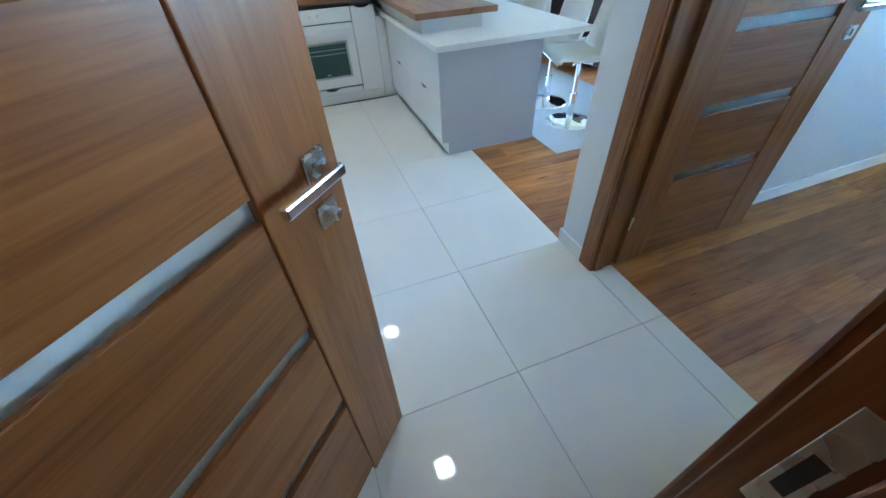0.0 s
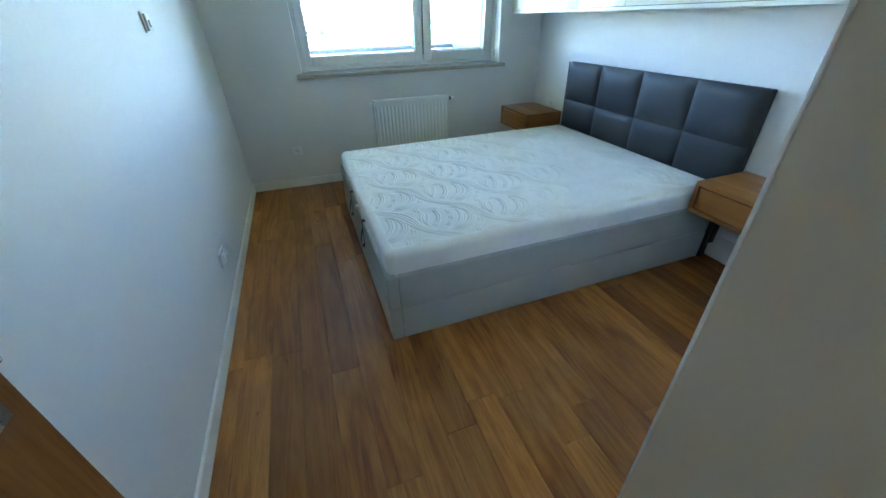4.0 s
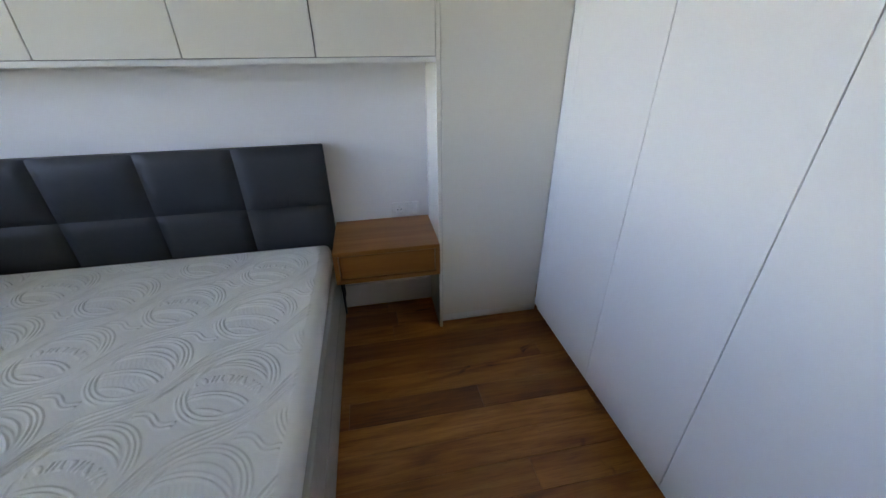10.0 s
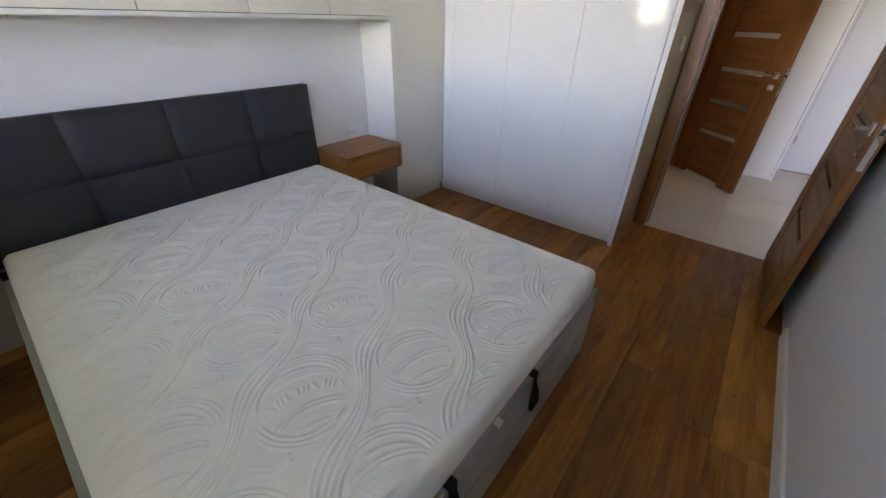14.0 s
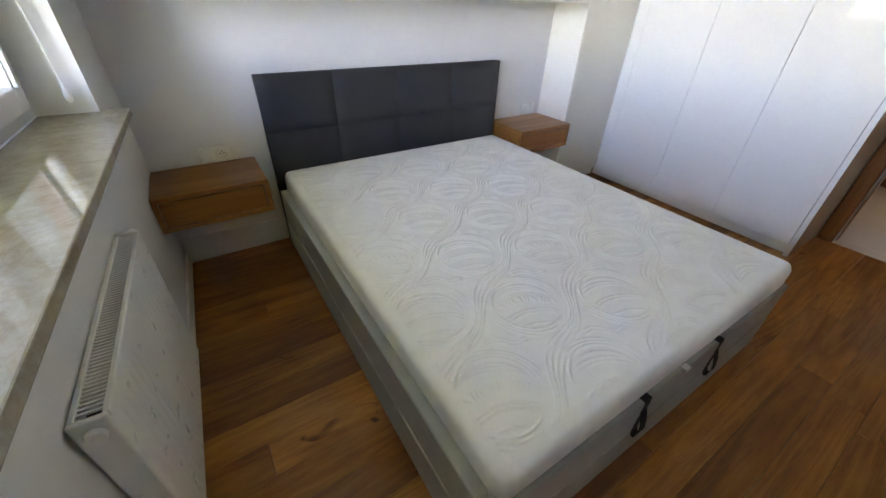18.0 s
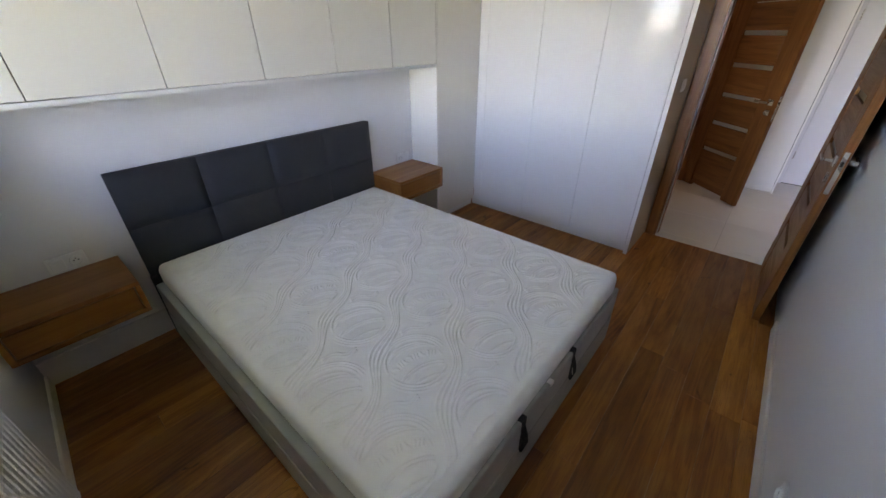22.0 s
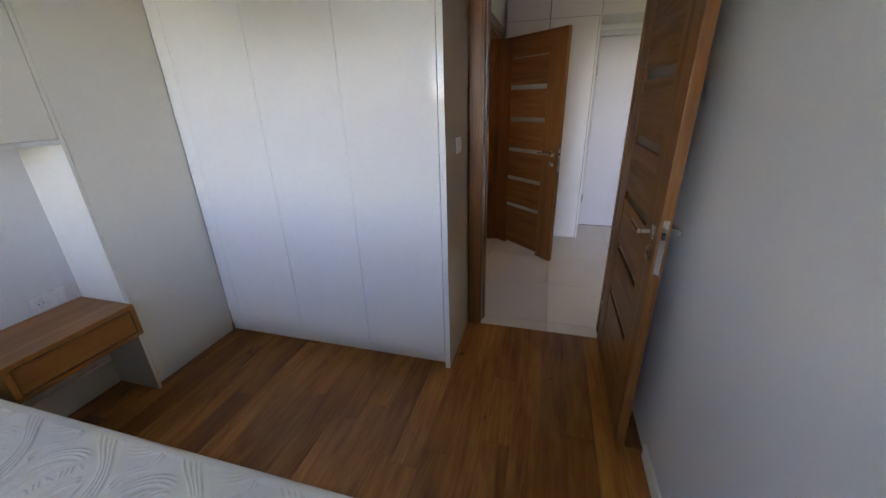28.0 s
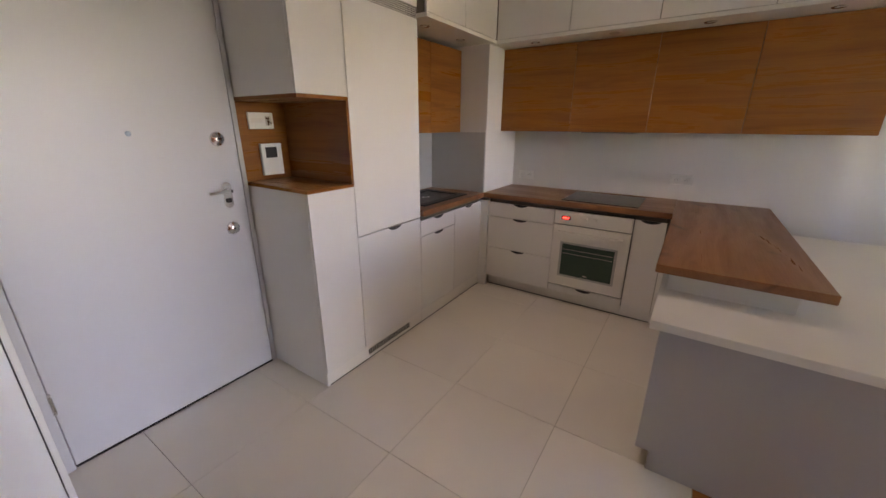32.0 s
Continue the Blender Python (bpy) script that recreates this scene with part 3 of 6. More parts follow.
# ---- interior doors ----
def room_door(name, label, at, rz, lock, undercut, w=0.845):
    """A veneered leaf hinged at its own origin, reaching along its own x axis."""
    d = thing(name, label, "door", at, rz)
    t, top = 0.02, 2.03
    for x0, x1 in ((0.0, 0.160), (w - 0.185, w)):
        part("stile", boxes((x0, x1, -t, t, 0.012, top), bev=0.003, seg=2), DOORWOOD_V, d, local=True)
    cuts = [0.012 if not undercut else 0.045, 0.443, 0.481, 0.728, 0.766, 1.013, 1.051, 1.298, 1.336, 1.583, 1.621, 1.850, 1.855, top]
    x0, x1 = 0.1615, w - 0.1865
    for z0, z1 in zip(cuts[::2], cuts[1::2]):
        part("panel", boxes((x0, x1, -t + 0.003, t - 0.003, z0 + 0.001, z1 - 0.001), bev=0.002), DOORWOOD_H, d, local=True)
    for z0 in (0.443, 0.728, 1.013, 1.298, 1.583):
        part("glass_strip", boxes((x0, x1, -0.004, 0.004, z0 - 0.002, z0 + 0.040)), FROST, d, "narrow frosted glass strip", local=True)
    zh = 1.04
    for s in (-1, 1):
        def side(*b):
            return [(q[0], q[1], min(s * q[2], s * q[3]), max(s * q[2], s * q[3]), q[4], q[5]) for q in b]
        rose = part("handle_rose", boxes(*side((w - 0.088, w - 0.036, t, t + 0.009, zh - 0.026, zh + 0.026)), bev=0.002), STEEL, d, local=True)
        part("lever", boxes(*side((w - 0.071, w - 0.053, t + 0.009, t + 0.05, zh - 0.009, zh + 0.009), (w - 0.19, w - 0.052, t + 0.044, t + 0.058, zh - 0.010, zh + 0.010)), bev=0.003, seg=2),
             CHROME, d, "square chrome lever", local=True)
        part("key_rose", boxes(*side((w - 0.086, w - 0.038, t, t + 0.008, zh - 0.115, zh - 0.067)), bev=0.002), STEEL, d, local=True)
        if lock:
            part("thumb_turn", boxes(*side((w - 0.072, w - 0.052, t + 0.008, t + 0.03, zh - 0.100, zh - 0.082)), bev=0.003), STEEL, d, local=True)
        else:
            part("keyhole", boxes(*side((w - 0.065, w - 0.059, t + 0.0082, t + 0.0095, zh - 0.102, zh - 0.08))), DARK, d, local=True)
    plate = part("lock_plate", boxes((w, w + 0.002, -0.010, 0.010, zh - 0.16, zh + 0.06), bev=0.0005), STEEL, d, local=True)
    part("latch", boxes((w + 0.002, w + 0.009, -0.006, 0.006, zh - 0.012, zh + 0.012), bev=0.001), DARK, d, local=True)
    for z in (0.25, 1.75):
        part("hinge", rods(((-0.006, 0.024, z - 0.04), (-0.006, 0.024, z + 0.04), 0.007)), STEEL, d, local=True)
    return d


room_door("bedroom_door", "brown wood-veneer door with frosted glass strips, standing open", (1.167, 0.951, 0.0), 0.0, False, False)
room_door("bathroom_door", "brown wood-veneer door with frosted glass strips, half open", (-0.612, 0.008, 0.0), 47.0, True, True, 0.826)

bf = thing("bedroom_door_frame", "brown wood-veneer door frame with flat casing", "door frame", (1.1, 0.55, 0.0), kind="structure")
part("jamb", boxes((1.03, 1.164, 0.947, 0.9692, 0, 2.05), (1.05, 1.10, 0.938, 0.9475, 0, 2.05), bev=0.002), DOORWOOD_V, bf)
part("jamb", boxes((1.03, 1.164, 0.1188, 0.140, 0, 2.05), (1.03, 1.10, 0.1395, 0.153, 0, 2.05), bev=0.002), DOORWOOD_V, bf)
part("head", boxes((1.03, 1.164, 0.1405, 0.9465, 2.035, 2.06), bev=0.002), JAMBWOOD_H, bf)
part("casing", boxes((1.026, 1.0395, 0.958, 1.035, 0, 2.13), bev=0.005, seg=2), DOORWOOD_V, bf)
part("casing", boxes((1.026, 1.0395, 0.053, 0.128, 0, 2.13), bev=0.005, seg=2), DOORWOOD_V, bf)
part("casing", boxes((1.026, 1.0395, 0.128, 0.958, 2.05, 2.13), bev=0.005, seg=2), JAMBWOOD_H, bf)
part("casing", boxes((1.1505, 1.170, 0.051, 0.128, 0, 2.084), bev=0.004, seg=2), DOORWOOD_V, bf)
part("casing", boxes((1.1505, 1.170, 0.976, 1.048, 0, 2.084), bev=0.004, seg=2), DOORWOOD_V, bf)
part("casing", boxes((1.1505, 1.170, 0.128, 0.976, 2.05, 2.084), bev=0.002), JAMBWOOD_H, bf)
part("seal", boxes((1.101, 1.1045, 0.1402, 0.1475, 0, 2.035)), GREYLEATHER, bf, "pale grey rubber door seal")
strike = part("strike_plate", boxes((1.108, 1.132, 0.140, 0.1425, 0.93, 1.09), bev=0.0008), STEEL, bf, "satin strike plate with a dark slot")
part("slot", boxes((1.114, 1.126, 0.1425, 0.1431, 0.97, 1.03)), DARK, strike)
part("hinge", rods(((1.175, 0.935, 0.23), (1.175, 0.935, 0.30), 0.008)), STEEL, bf)

tf = thing("bathroom_door_frame", "brown wood-veneer door frame with flat casing", "door frame", (-0.19, -0.05, 0.0), kind="structure")
part("jamb", boxes((-0.6195, -0.598, -0.13, 0.006, 0, 2.05), (-0.598, -0.585, -0.13, -0.05, 0, 2.05), bev=0.002), DOORWOOD_V, tf)
part("jamb", boxes((0.218, 0.2395, -0.13, 0.006, 0, 2.05), (0.205, 0.218, -0.13, -0.05, 0, 2.05), bev=0.002), DOORWOOD_V, tf)
part("head", boxes((-0.598, 0.218, -0.13, 0.006, 2.035, 2.06), bev=0.002), DOORWOOD_H, tf)
part("casing", boxes((0.228, 0.298, 0.0005, 0.02, 0, 2.13), bev=0.005, seg=2), DOORWOOD_V, tf)
part("casing", boxes((-0.68, -0.612, 0.0005, 0.02, 0, 2.13), bev=0.005, seg=2), DOORWOOD_V, tf)
part("casing", boxes((-0.612, 0.228, 0.0005, 0.02, 2.05, 2.13), bev=0.005, seg=2), DOORWOOD_H, tf)
bstrike = part("strike_plate", boxes((0.2155, 0.2178, -0.042, -0.018, 0.93, 1.09), bev=0.0008), STEEL, tf)
part("slot", boxes((0.2150, 0.2155, -0.036, -0.024, 0.97, 1.03)), DARK, bstrike)

# ---- window ----
win = thing("window_1", "white plastic two-sash window, one sash tilted inwards", "window", (5.28, -0.5, 0.985), kind="structure")
XF = 5.252
part("window_frame", boxes((XF, 5.292, WY0, WY0 + 0.05, 0.985, WZ1), (XF, 5.33, WY1 - 0.05, WY1, 0.985, WZ1),
                           (XF, 5.33, WY0 + 0.05, WY1 - 0.05, 0.985, 1.03), (XF, 5.33, WY0 + 0.05, WY1 - 0.05, 2.39, WZ1),
                           (XF + 0.03, 5.33, -0.745, -0.685, 1.03, 2.39), bev=0.004), PVC, win)
part("outer_trim", boxes((5.2925, 5.3305, WY0, WY0 + 0.046, 0.9855, WZ1 - 0.001), (5.331, 5.362, WY0 + 0.002, WY0 + 0.03, 0.985, WZ1 - 0.002), (5.331, 5.40, WY1 - 0.03, WY1 - 0.002, 0.985, WZ1 - 0.002), (5.331, 5.34, -0.748, -0.682, 1.0, 2.40)), WINBROWN, win, "brown outer cladding of the frame")
part("outer_sill", boxes((5.331, 5.47, WY0 + 0.031, WY1 - 0.031, 0.962, 0.984), (5.46, 5.47, WY0 + 0.031, WY1 - 0.031, 0.93, 0.961), bev=0.002), ALU, win, "grey metal outer sill")

part("outer_reveal", boxes((5.3625, XO + 0.004, WY0 + 0.0005, WY0 + 0.014, 0.985, WZ1 - 0.002), (5.4005, XO + 0.004, WY1 - 0.014, WY1 - 0.0005, 0.985, WZ1 - 0.002),
                           (5.334, XO + 0.004, WY0 + 0.032, WY1 - 0.032, WZ1 - 0.014, WZ1 - 0.0005)), STUCCO, win, "pale stucco of the outer reveal")


def sash(y0, y1, z0, z1, tilt, handle_y):
    """A sash hinged at its lower edge; its own frame has x towards the outside."""
    s = new("sash")
    s.parent = win
    m = pose(XF - 0.012, (y0 + y1) / 2, z0, 0, -tilt, 0)
    s.matrix_basis = PLACE[win.name].inverted() @ m
    PLACE[s.name] = m
    w, h = (y1 - y0) / 2, z1 - z0
    k, drop = 0.078, 0.183 if tilt else 0.112
    tagged(s, "tilted white plastic sash" if tilt else "closed white plastic sash")
    part("sash_frame", boxes((0, 0.062, -w, -w + k, 0, h), (0, 0.062, w - k, w, 0, h), (0, 0.062, -w + k, w - k, 0, k), (0, 0.062, -w + k, w - k, h - k, h), bev=0.006, seg=2), PVC, s, local=True)
    part("seal", boxes((0.036, 0.056, -w + k, -w + k + 0.005, k, h - k), (0.036, 0.056, w - k - 0.005, w - k, k, h - k), (0.036, 0.056, -w + k + 0.005, w - k - 0.005, k, k + 0.005)), RUBBER, s, local=True)
    g = part("pane", sheet(lambda u, v: (0.046, -w + k + 2 * (w - k) * v, k + (h - 2 * k) * u), 1, 1), GLASS, s, local=True)
    if g.data.polygons[0].normal.x > 0:
        g.data.flip_normals()
    g.visible_shadow = False
    part("blind_cassette", boxes((-0.034, 0.0, -w + 0.045, w - 0.045, h - 0.085, h - 0.02), bev=0.01, seg=3), PVC, s, "white roller blind cassette", local=True)
    part("blind_fabric", sheet(lambda u, v: (-0.005, (w - k + 0.006) * (2 * u - 1), h - 0.085 - drop + drop * v), 6, 3), BLIND, s, "yellow roller blind, mostly rolled up", local=True)
    part("blind_bar", boxes((-0.010, -0.001, -w + k - 0.006, w - k + 0.006, h - 0.100 - drop, h - 0.085 - drop), bev=0.003), PVC, s, local=True)
    for sy in (-1, 1):
        part("blind_guide", boxes((-0.012, -0.0, min(sy * (w - k + 0.004), sy * (w - k + 0.02)), max(sy * (w - k + 0.004), sy * (w - k + 0.02)), k, h - 0.085), bev=0.002), PVC, s, local=True)
    if handle_y is not None:
        y = handle_y - (y0 + y1) / 2
        bm = boxes((-0.012, 0.0, y - 0.014, y + 0.014, 0.50, 0.58), bev=0.005, seg=2)
        pts = [(-0.012, y, 0.54), (-0.045, y, 0.54), (-0.050, y - 0.012, 0.546), (-0.051, y - 0.021, 0.570), (-0.050, y - 0.023, 0.62), (-0.046, y - 0.017, 0.665)]
        for a, b in zip(pts, pts[1:]):
            rod(bm, a, b, 0.010, 12)
            bmesh.ops.create_uvsphere(bm, u_segments=10, v_segments=6, radius=0.010, matrix=Matrix.Translation(b))
        part("sash_handle", bm, HANDLEGREY, s, "grey metal curved window handle", smooth=True, local=True)
        part("espagnolette", boxes((0.006, 0.024, w, w + 0.003, 0.05, h - 0.04)), DARKSTEEL, s, "dark locking strip", local=True)
        part("scissor_arm", boxes((0.010, 0.106, -w + 0.16, -w + 0.178, h + 0.001, h + 0.005), (0.006, 0.022, -w + 0.15, w - 0.02, h, h + 0.0035)), STEEL, s, "steel tilt arm", local=True)
        for z in (0.2, 0.5, 0.62, 0.9, 1.12, 1.22):
            part("locking_cam", boxes((0.009, 0.021, w + 0.003, w + 0.008, z, z + 0.035), bev=0.002), STEEL, s, local=True)


sash(-0.715, 0.385, 1.02, 2.40, 0.0, None)
sash(-1.402, -0.722, 1.02, 2.40, 4.5, -0.765)
window_sill = structure("window_sill", boxes((4.98, 5.25, -1.462, 0.452, 0.9555, 0.985), bev=0.004, seg=2), MARBLE, "polished beige marble window sill", "window sill")
cord = thing("blind_cord", "white blind cord with a teardrop pull", "blind cord", (5.14, -1.405, 1.0), group="blind cords")
part("cord", rods(((5.168, -1.395, 2.26), (5.13, -1.40, 1.09), 0.0025), n=8), PLASTIC, cord)
part("pull", moved(lathe([(0.0, 0.065), (0.004, 0.064), (0.006, 0.050), (0.0115, 0.022), (0.0095, 0.006), (0.004, 0.0), (0.0, 0.0)], 18), Matrix.Translation((5.13, -1.40, 1.03))), PLASTIC, cord, smooth=True)
cord_fixed = thing("blind_cord", "white blind cord with a small metal pull", "blind cord", (5.185, -0.665, 1.16), group="blind cords")
part("cord", rods(((5.200, -0.665, 2.29), (5.185, -0.665, 1.20), 0.0025), n=8), PLASTIC, cord_fixed)
part("pull", moved(lathe([(0.0, 0.045), (0.005, 0.042), (0.007, 0.02), (0.006, 0.002), (0.0, 0.0)], 16), Matrix.Translation((5.185, -0.665, 1.157))), STEEL, cord_fixed, smooth=True)
vent = thing("wall_vent", "white plastic humidity vent high on the wall", "vent", (5.04, -1.47, 2.58))
part("body", boxes((5.03, XW, -1.66, -1.27, 2.56, 2.65), bev=0.008, seg=2), PLASTIC, vent)
part("slot", boxes((5.027, 5.0305, -1.63, -1.30, 2.568, 2.578)), DARK, vent)

# ---- bedroom furniture ----
bed = thing("bed", "upholstered double bed with a bare white mattress", "bed", (3.64, -0.75, 0.0))
BX0, BX1, BY0, BY1 = 2.805, 4.475, -1.755, 0.272


for z0, z1, inset in ((0.012, 0.203, 0.0), (0.205, 0.388, 0.002)):
    part("side_rail", boxes((BX0 + inset, BX0 + 0.055, BY0, BY1 - 0.056, z0, z1), bev=0.008, seg=3), GREYLEATHER, bed, smooth=False)
    part("side_rail", boxes((BX1 - 0.055, BX1 - inset, BY0, BY1 - 0.056, z0, z1), bev=0.008, seg=3), GREYLEATHER, bed)
    part("foot_rail", boxes((BX0 + inset, BX1 - inset, BY1 - 0.055, BY1 - inset, z0, z1), bev=0.008, seg=3), GREYLEATHER, bed)
part("slat_base", boxes((BX0 + 0.056, BX1 - 0.056, BY0, BY1 - 0.056, 0.30, 0.335)), DARK, bed)
part("plinth", boxes((BX0 + 0.02, BX1 - 0.02, BY0, BY1 - 0.02, 0.0, 0.0125)), DARK, bed)
hb = part("headboard", boxes((2.797, 4.467, -1.855, -1.815, 0.10, 1.018), bev=0.006, seg=2), LEATHER, bed, "charcoal leatherette headboard in square cushions")


def cushion(x0, x1, z0, z1):
    def f(u, v):
        a, b = 2 * u - 1, 2 * v - 1
        p = max(0.0, (1 - abs(a) ** 3.4)) * max(0.0, (1 - abs(b) ** 3.4))
        edge = min(1.0, 6 * min(u, 1 - u, v, 1 - v) + 0.25)
        return (x0 + (x1 - x0) * u, -1.815 + 0.010 + 0.007 * edge + 0.024 * p ** 0.6, z0 + (z1 - z0) * v)
    return sheet(f, 18, 14)


for i in range(4):
    for j in range(3):
        x0 = 2.797 + 0.4175 * i
        part("cushion", cushion(x0, x0 + 0.4175, 0.105 + 0.3045 * j, 0.105 + 0.3045 * (j + 1)), LEATHER, hb, smooth=True)
for x in (2.80, 4.445):
    part("headboard_leg", boxes((x, x + 0.03, -1.812, -1.775, 0.0, 0.42), bev=0.003), DARK, bed, "black steel leg")
STRAP_PATH = ((-0.045, 0.389), (0.002, 0.3905), (0.0035, 0.375), (0.0035, 0.34), (0.018, 0.297), (0.025, 0.255), (0.020, 0.228), (0.012, 0.222), (0.006, 0.236), (0.0045, 0.28), (0.0045, 0.325))
for x in (3.415, 3.865):
    bm = sheet(lambda u, v: (x - 0.019 + 0.038 * v, BY1 + STRAP_PATH[round(u * 10)][0], STRAP_PATH[round(u * 10)][1]), 10, 2)
    bmesh.ops.solidify(bm, geom=bm.faces[:], thickness=0.002)
    part("lifting_strap", bm, STRAP, bed, "black webbing pull loop")

# mattress with a quilted relief
MX0, MX1, MY0, MY1, MZ0, MZ1 = 2.826, 4.436, -1.768, 0.256, 0.337, 0.508


def quilting(x, y):
    """Height of the raised pattern: slanted rows of circles with bundles of wavy lines running between the rows."""
    h = np.zeros_like(x)
    step, lift, gap = 0.309, -0.225, 0.353
    length = math.hypot(step, lift)
    ca, sa = step / length, lift / length
    # right and up as read from the foot of the bed
    px, py = 3.995 - x, -0.148 - y
    k0 = np.round(px / step)
    for dk in (-1, 0, 1):
        k = k0 + dk
        m0 = np.round((-py - lift * k) / gap)
        for dm in (-1, 0, 1):
            m = m0 + dm
            rx, up = px - step * k, py + lift * k + gap * m
            d, ang = np.hypot(rx, up), np.arctan2(up, rx)
            odd = np.mod(m, 2) == 0
            inside = np.clip((0.112 - d) / 0.012, 0, 1)
            # open rings that close the circle above and below
            for rad, mid, half, tall in ((0.121, 1.35, 1.5, 1.0), (0.134, 1.0, 1.25, 0.9), (0.146, 0.75, 0.9, 0.7), (0.119, -2.1, 1.15, 0.95), (0.132, -2.3, 0.9, 0.9), (0.144, -2.5, 0.6, 0.7)):
                off = np.abs(np.mod(ang - mid + math.pi, 2 * math.pi) - math.pi)
                h = np.maximum(h, tall * np.clip((half - off) / 0.35, 0, 1) * np.exp(-((d - rad) / 0.0040) ** 2))
            # broad curved strokes across the circle, in pairs; every other row has a band of short bars between them
            for cx, cy, plain_rad, band_rad, tall in ((-0.085, -0.26, 0.193, 0.180, 0.7), (-0.06, -0.20, 0.189, 0.165, 1.0), (-0.06, -0.20, 0.203, 0.178, 0.9),
                                                      (-0.04, -0.10, 0.165, 0.182, 0.95), (-0.04, -0.10, 0.179, 0.193, 0.8), (-0.02, -0.035, 0.134, 0.140, 0.8)):
                d2 = np.hypot(rx - cx, up - cy)
                h = np.maximum(h, tall * inside * np.exp(-((d2 - np.where(odd, band_rad, plain_rad)) / 0.0044) ** 2))
            ex, ey = rx + 0.05, up + 0.15
            d3, a3 = np.hypot(ex, ey), np.arctan2(ey, ex)
            row = np.clip((0.015 - np.abs(d3 - 0.183)) / 0.004, 0, 1) * inside * odd
            h = np.maximum(h, 0.5 * row * np.clip(1.8 * np.sin(a3 * 62 + 2.2 * np.sin(a3 * 17 + d3 * 60)), 0, 1))
            # a short pair of strokes in the corner between two circles
            for off in (0.0, 0.014):
                sx, sy = rx - 0.070 - 0.4 * off, up - 0.150 - off
                run = np.clip((sx * 0.92 - sy * 0.39) / 0.13, 0, 1)
                bow = 0.012 * np.sin(run * 6.28)
                d4 = np.hypot(sx - 0.120 * run, sy + 0.051 * run - bow)
                h = np.maximum(h, 0.75 * np.exp(-(d4 / 0.0044) ** 2))
            # fine cross ribs
            h = np.maximum(h, 0.10 * inside * np.where(odd, 0.4, 1.0) * np.clip(np.sin(rx * 420 + up * 260 + 2 * np.sin(up * 90)), 0, 1))
    # the wavy bundles, four lines each
    along, across = px * ca - py * sa, px * sa + py * ca
    rows = gap * ca
    b = np.floor(across / rows)
    v = across - rows * (b + 0.5)
    shift = gap * sa
    a0, a1 = along + shift * b, along + shift * (b + 1)
    w = 2 * math.pi / length
    g = (np.cos(w * a0) - np.cos(w * a1)) / abs(2 * math.sin(w * shift / 2))
    slope = 0.020 * w
    for n, off in enumerate((-0.0205, -0.007, 0.007, 0.0205)):
        spread = off * (1 + 0.35 * np.sin(w * (along + shift * b) + 0.8))
        worn = 0.78 * np.clip(0.85 + 0.3 * np.sin(x * 11 + 2 * n) * np.sin(y * 9 - n), 0.6, 1)
        h = np.maximum(h, worn * np.exp(-((v - 0.020 * g - spread) / (0.0041 * math.sqrt(1 + slope * slope / 2))) ** 2))
    knit = np.sin(x * 310 + 3 * np.sin(y * 31)) * np.sin(y * 290 + 2 * np.sin(x * 27))
    return np.maximum(h, 0.045 * np.clip(knit, 0, 1))


def mattress_mesh():
    n, m = 620, 780
    w, d, r = (MX1 - MX0) / 2, (MY1 - MY0) / 2, 0.038
    top = MZ1 - MZ0
    X, Y = np.meshgrid(np.linspace(-w + r, w - r, n), np.linspace(-d + r, d - r, m), indexing="ij")
    edge = np.clip(np.minimum(w - r - np.abs(X), d - r - np.abs(Y)) / 0.008, 0, 1)
    sag = 0.003 * np.sin(X * 3.1 + 0.4) * np.sin(Y * 2.3)
    Z = top - 0.004 + quilting(X + (MX0 + MX1) / 2, Y + (MY0 + MY1) / 2) * 0.0056 * edge + sag * edge
    idx = np.arange(n * m).reshape(n, m)
    verts = [np.stack([X, Y, Z], -1).reshape(-1, 3)]
    faces = [np.stack([idx[:-1, :-1], idx[1:, :-1], idx[1:, 1:], idx[:-1, 1:]], -1).reshape(-1, 4)]
    ring = np.concatenate([idx[:, 0], idx[-1, 1:], idx[-2::-1, -1], idx[0, -2:0:-1]])
    base = verts[0][ring]
    ex, ey = np.sign(base[:, 0]) * (np.abs(base[:, 0]) > w - r - 1e-6), np.sign(base[:, 1]) * (np.abs(base[:, 1]) > d - r - 1e-6)
    k = np.where((ex != 0) & (ey != 0), 0.7071, 1.0)
    prev, count, q = ring, n * m, len(ring)
    steps = [(r * math.sin(a), top - 0.004 - r * (1 - math.cos(a))) for a in (0.4, 0.8, 1.2, 1.57)] + [(r, 0.06), (r - 0.004, 0.052), (r, 0.044), (r - 0.003, 0.008), (r - 0.012, 0.0)]
    for out, z in steps:
        verts.append(np.stack([base[:, 0] + ex * k * out, base[:, 1] + ey * k * out, np.full(q, z)], -1))
        cur = np.arange(count, count + q)
        count += q
        faces.append(np.stack([np.roll(prev, -1), prev, cur, np.roll(cur, -1)], -1))
        prev = cur
    me = bpy.data.meshes.new("mattress")
    me.from_pydata(np.concatenate(verts).tolist(), [], np.concatenate(faces).tolist())
    me.update()
    me.materials.append(KNIT)
    me.shade_smooth()
    return me


mat_ob = tagged(new("mattress"), "bare white mattress quilted with ringed circles, on the bed", "mattress")
mat_ob.location = ((MX0 + MX1) / 2, (MY0 + MY1) / 2, MZ0)
PLACE[mat_ob.name] = Matrix.Translation(mat_ob.location)
cover = new("cover", mattress_mesh())
cover.parent = mat_ob
part("care_tag", boxes((3.625, 3.655, MY1 + 0.001, MY1 + 0.022, 0.385, 0.389), (3.625, 3.655, MY1 + 0.019, MY1 + 0.022, 0.372, 0.389), bev=0.001), PLASTIC, mat_ob, "small white care tag")


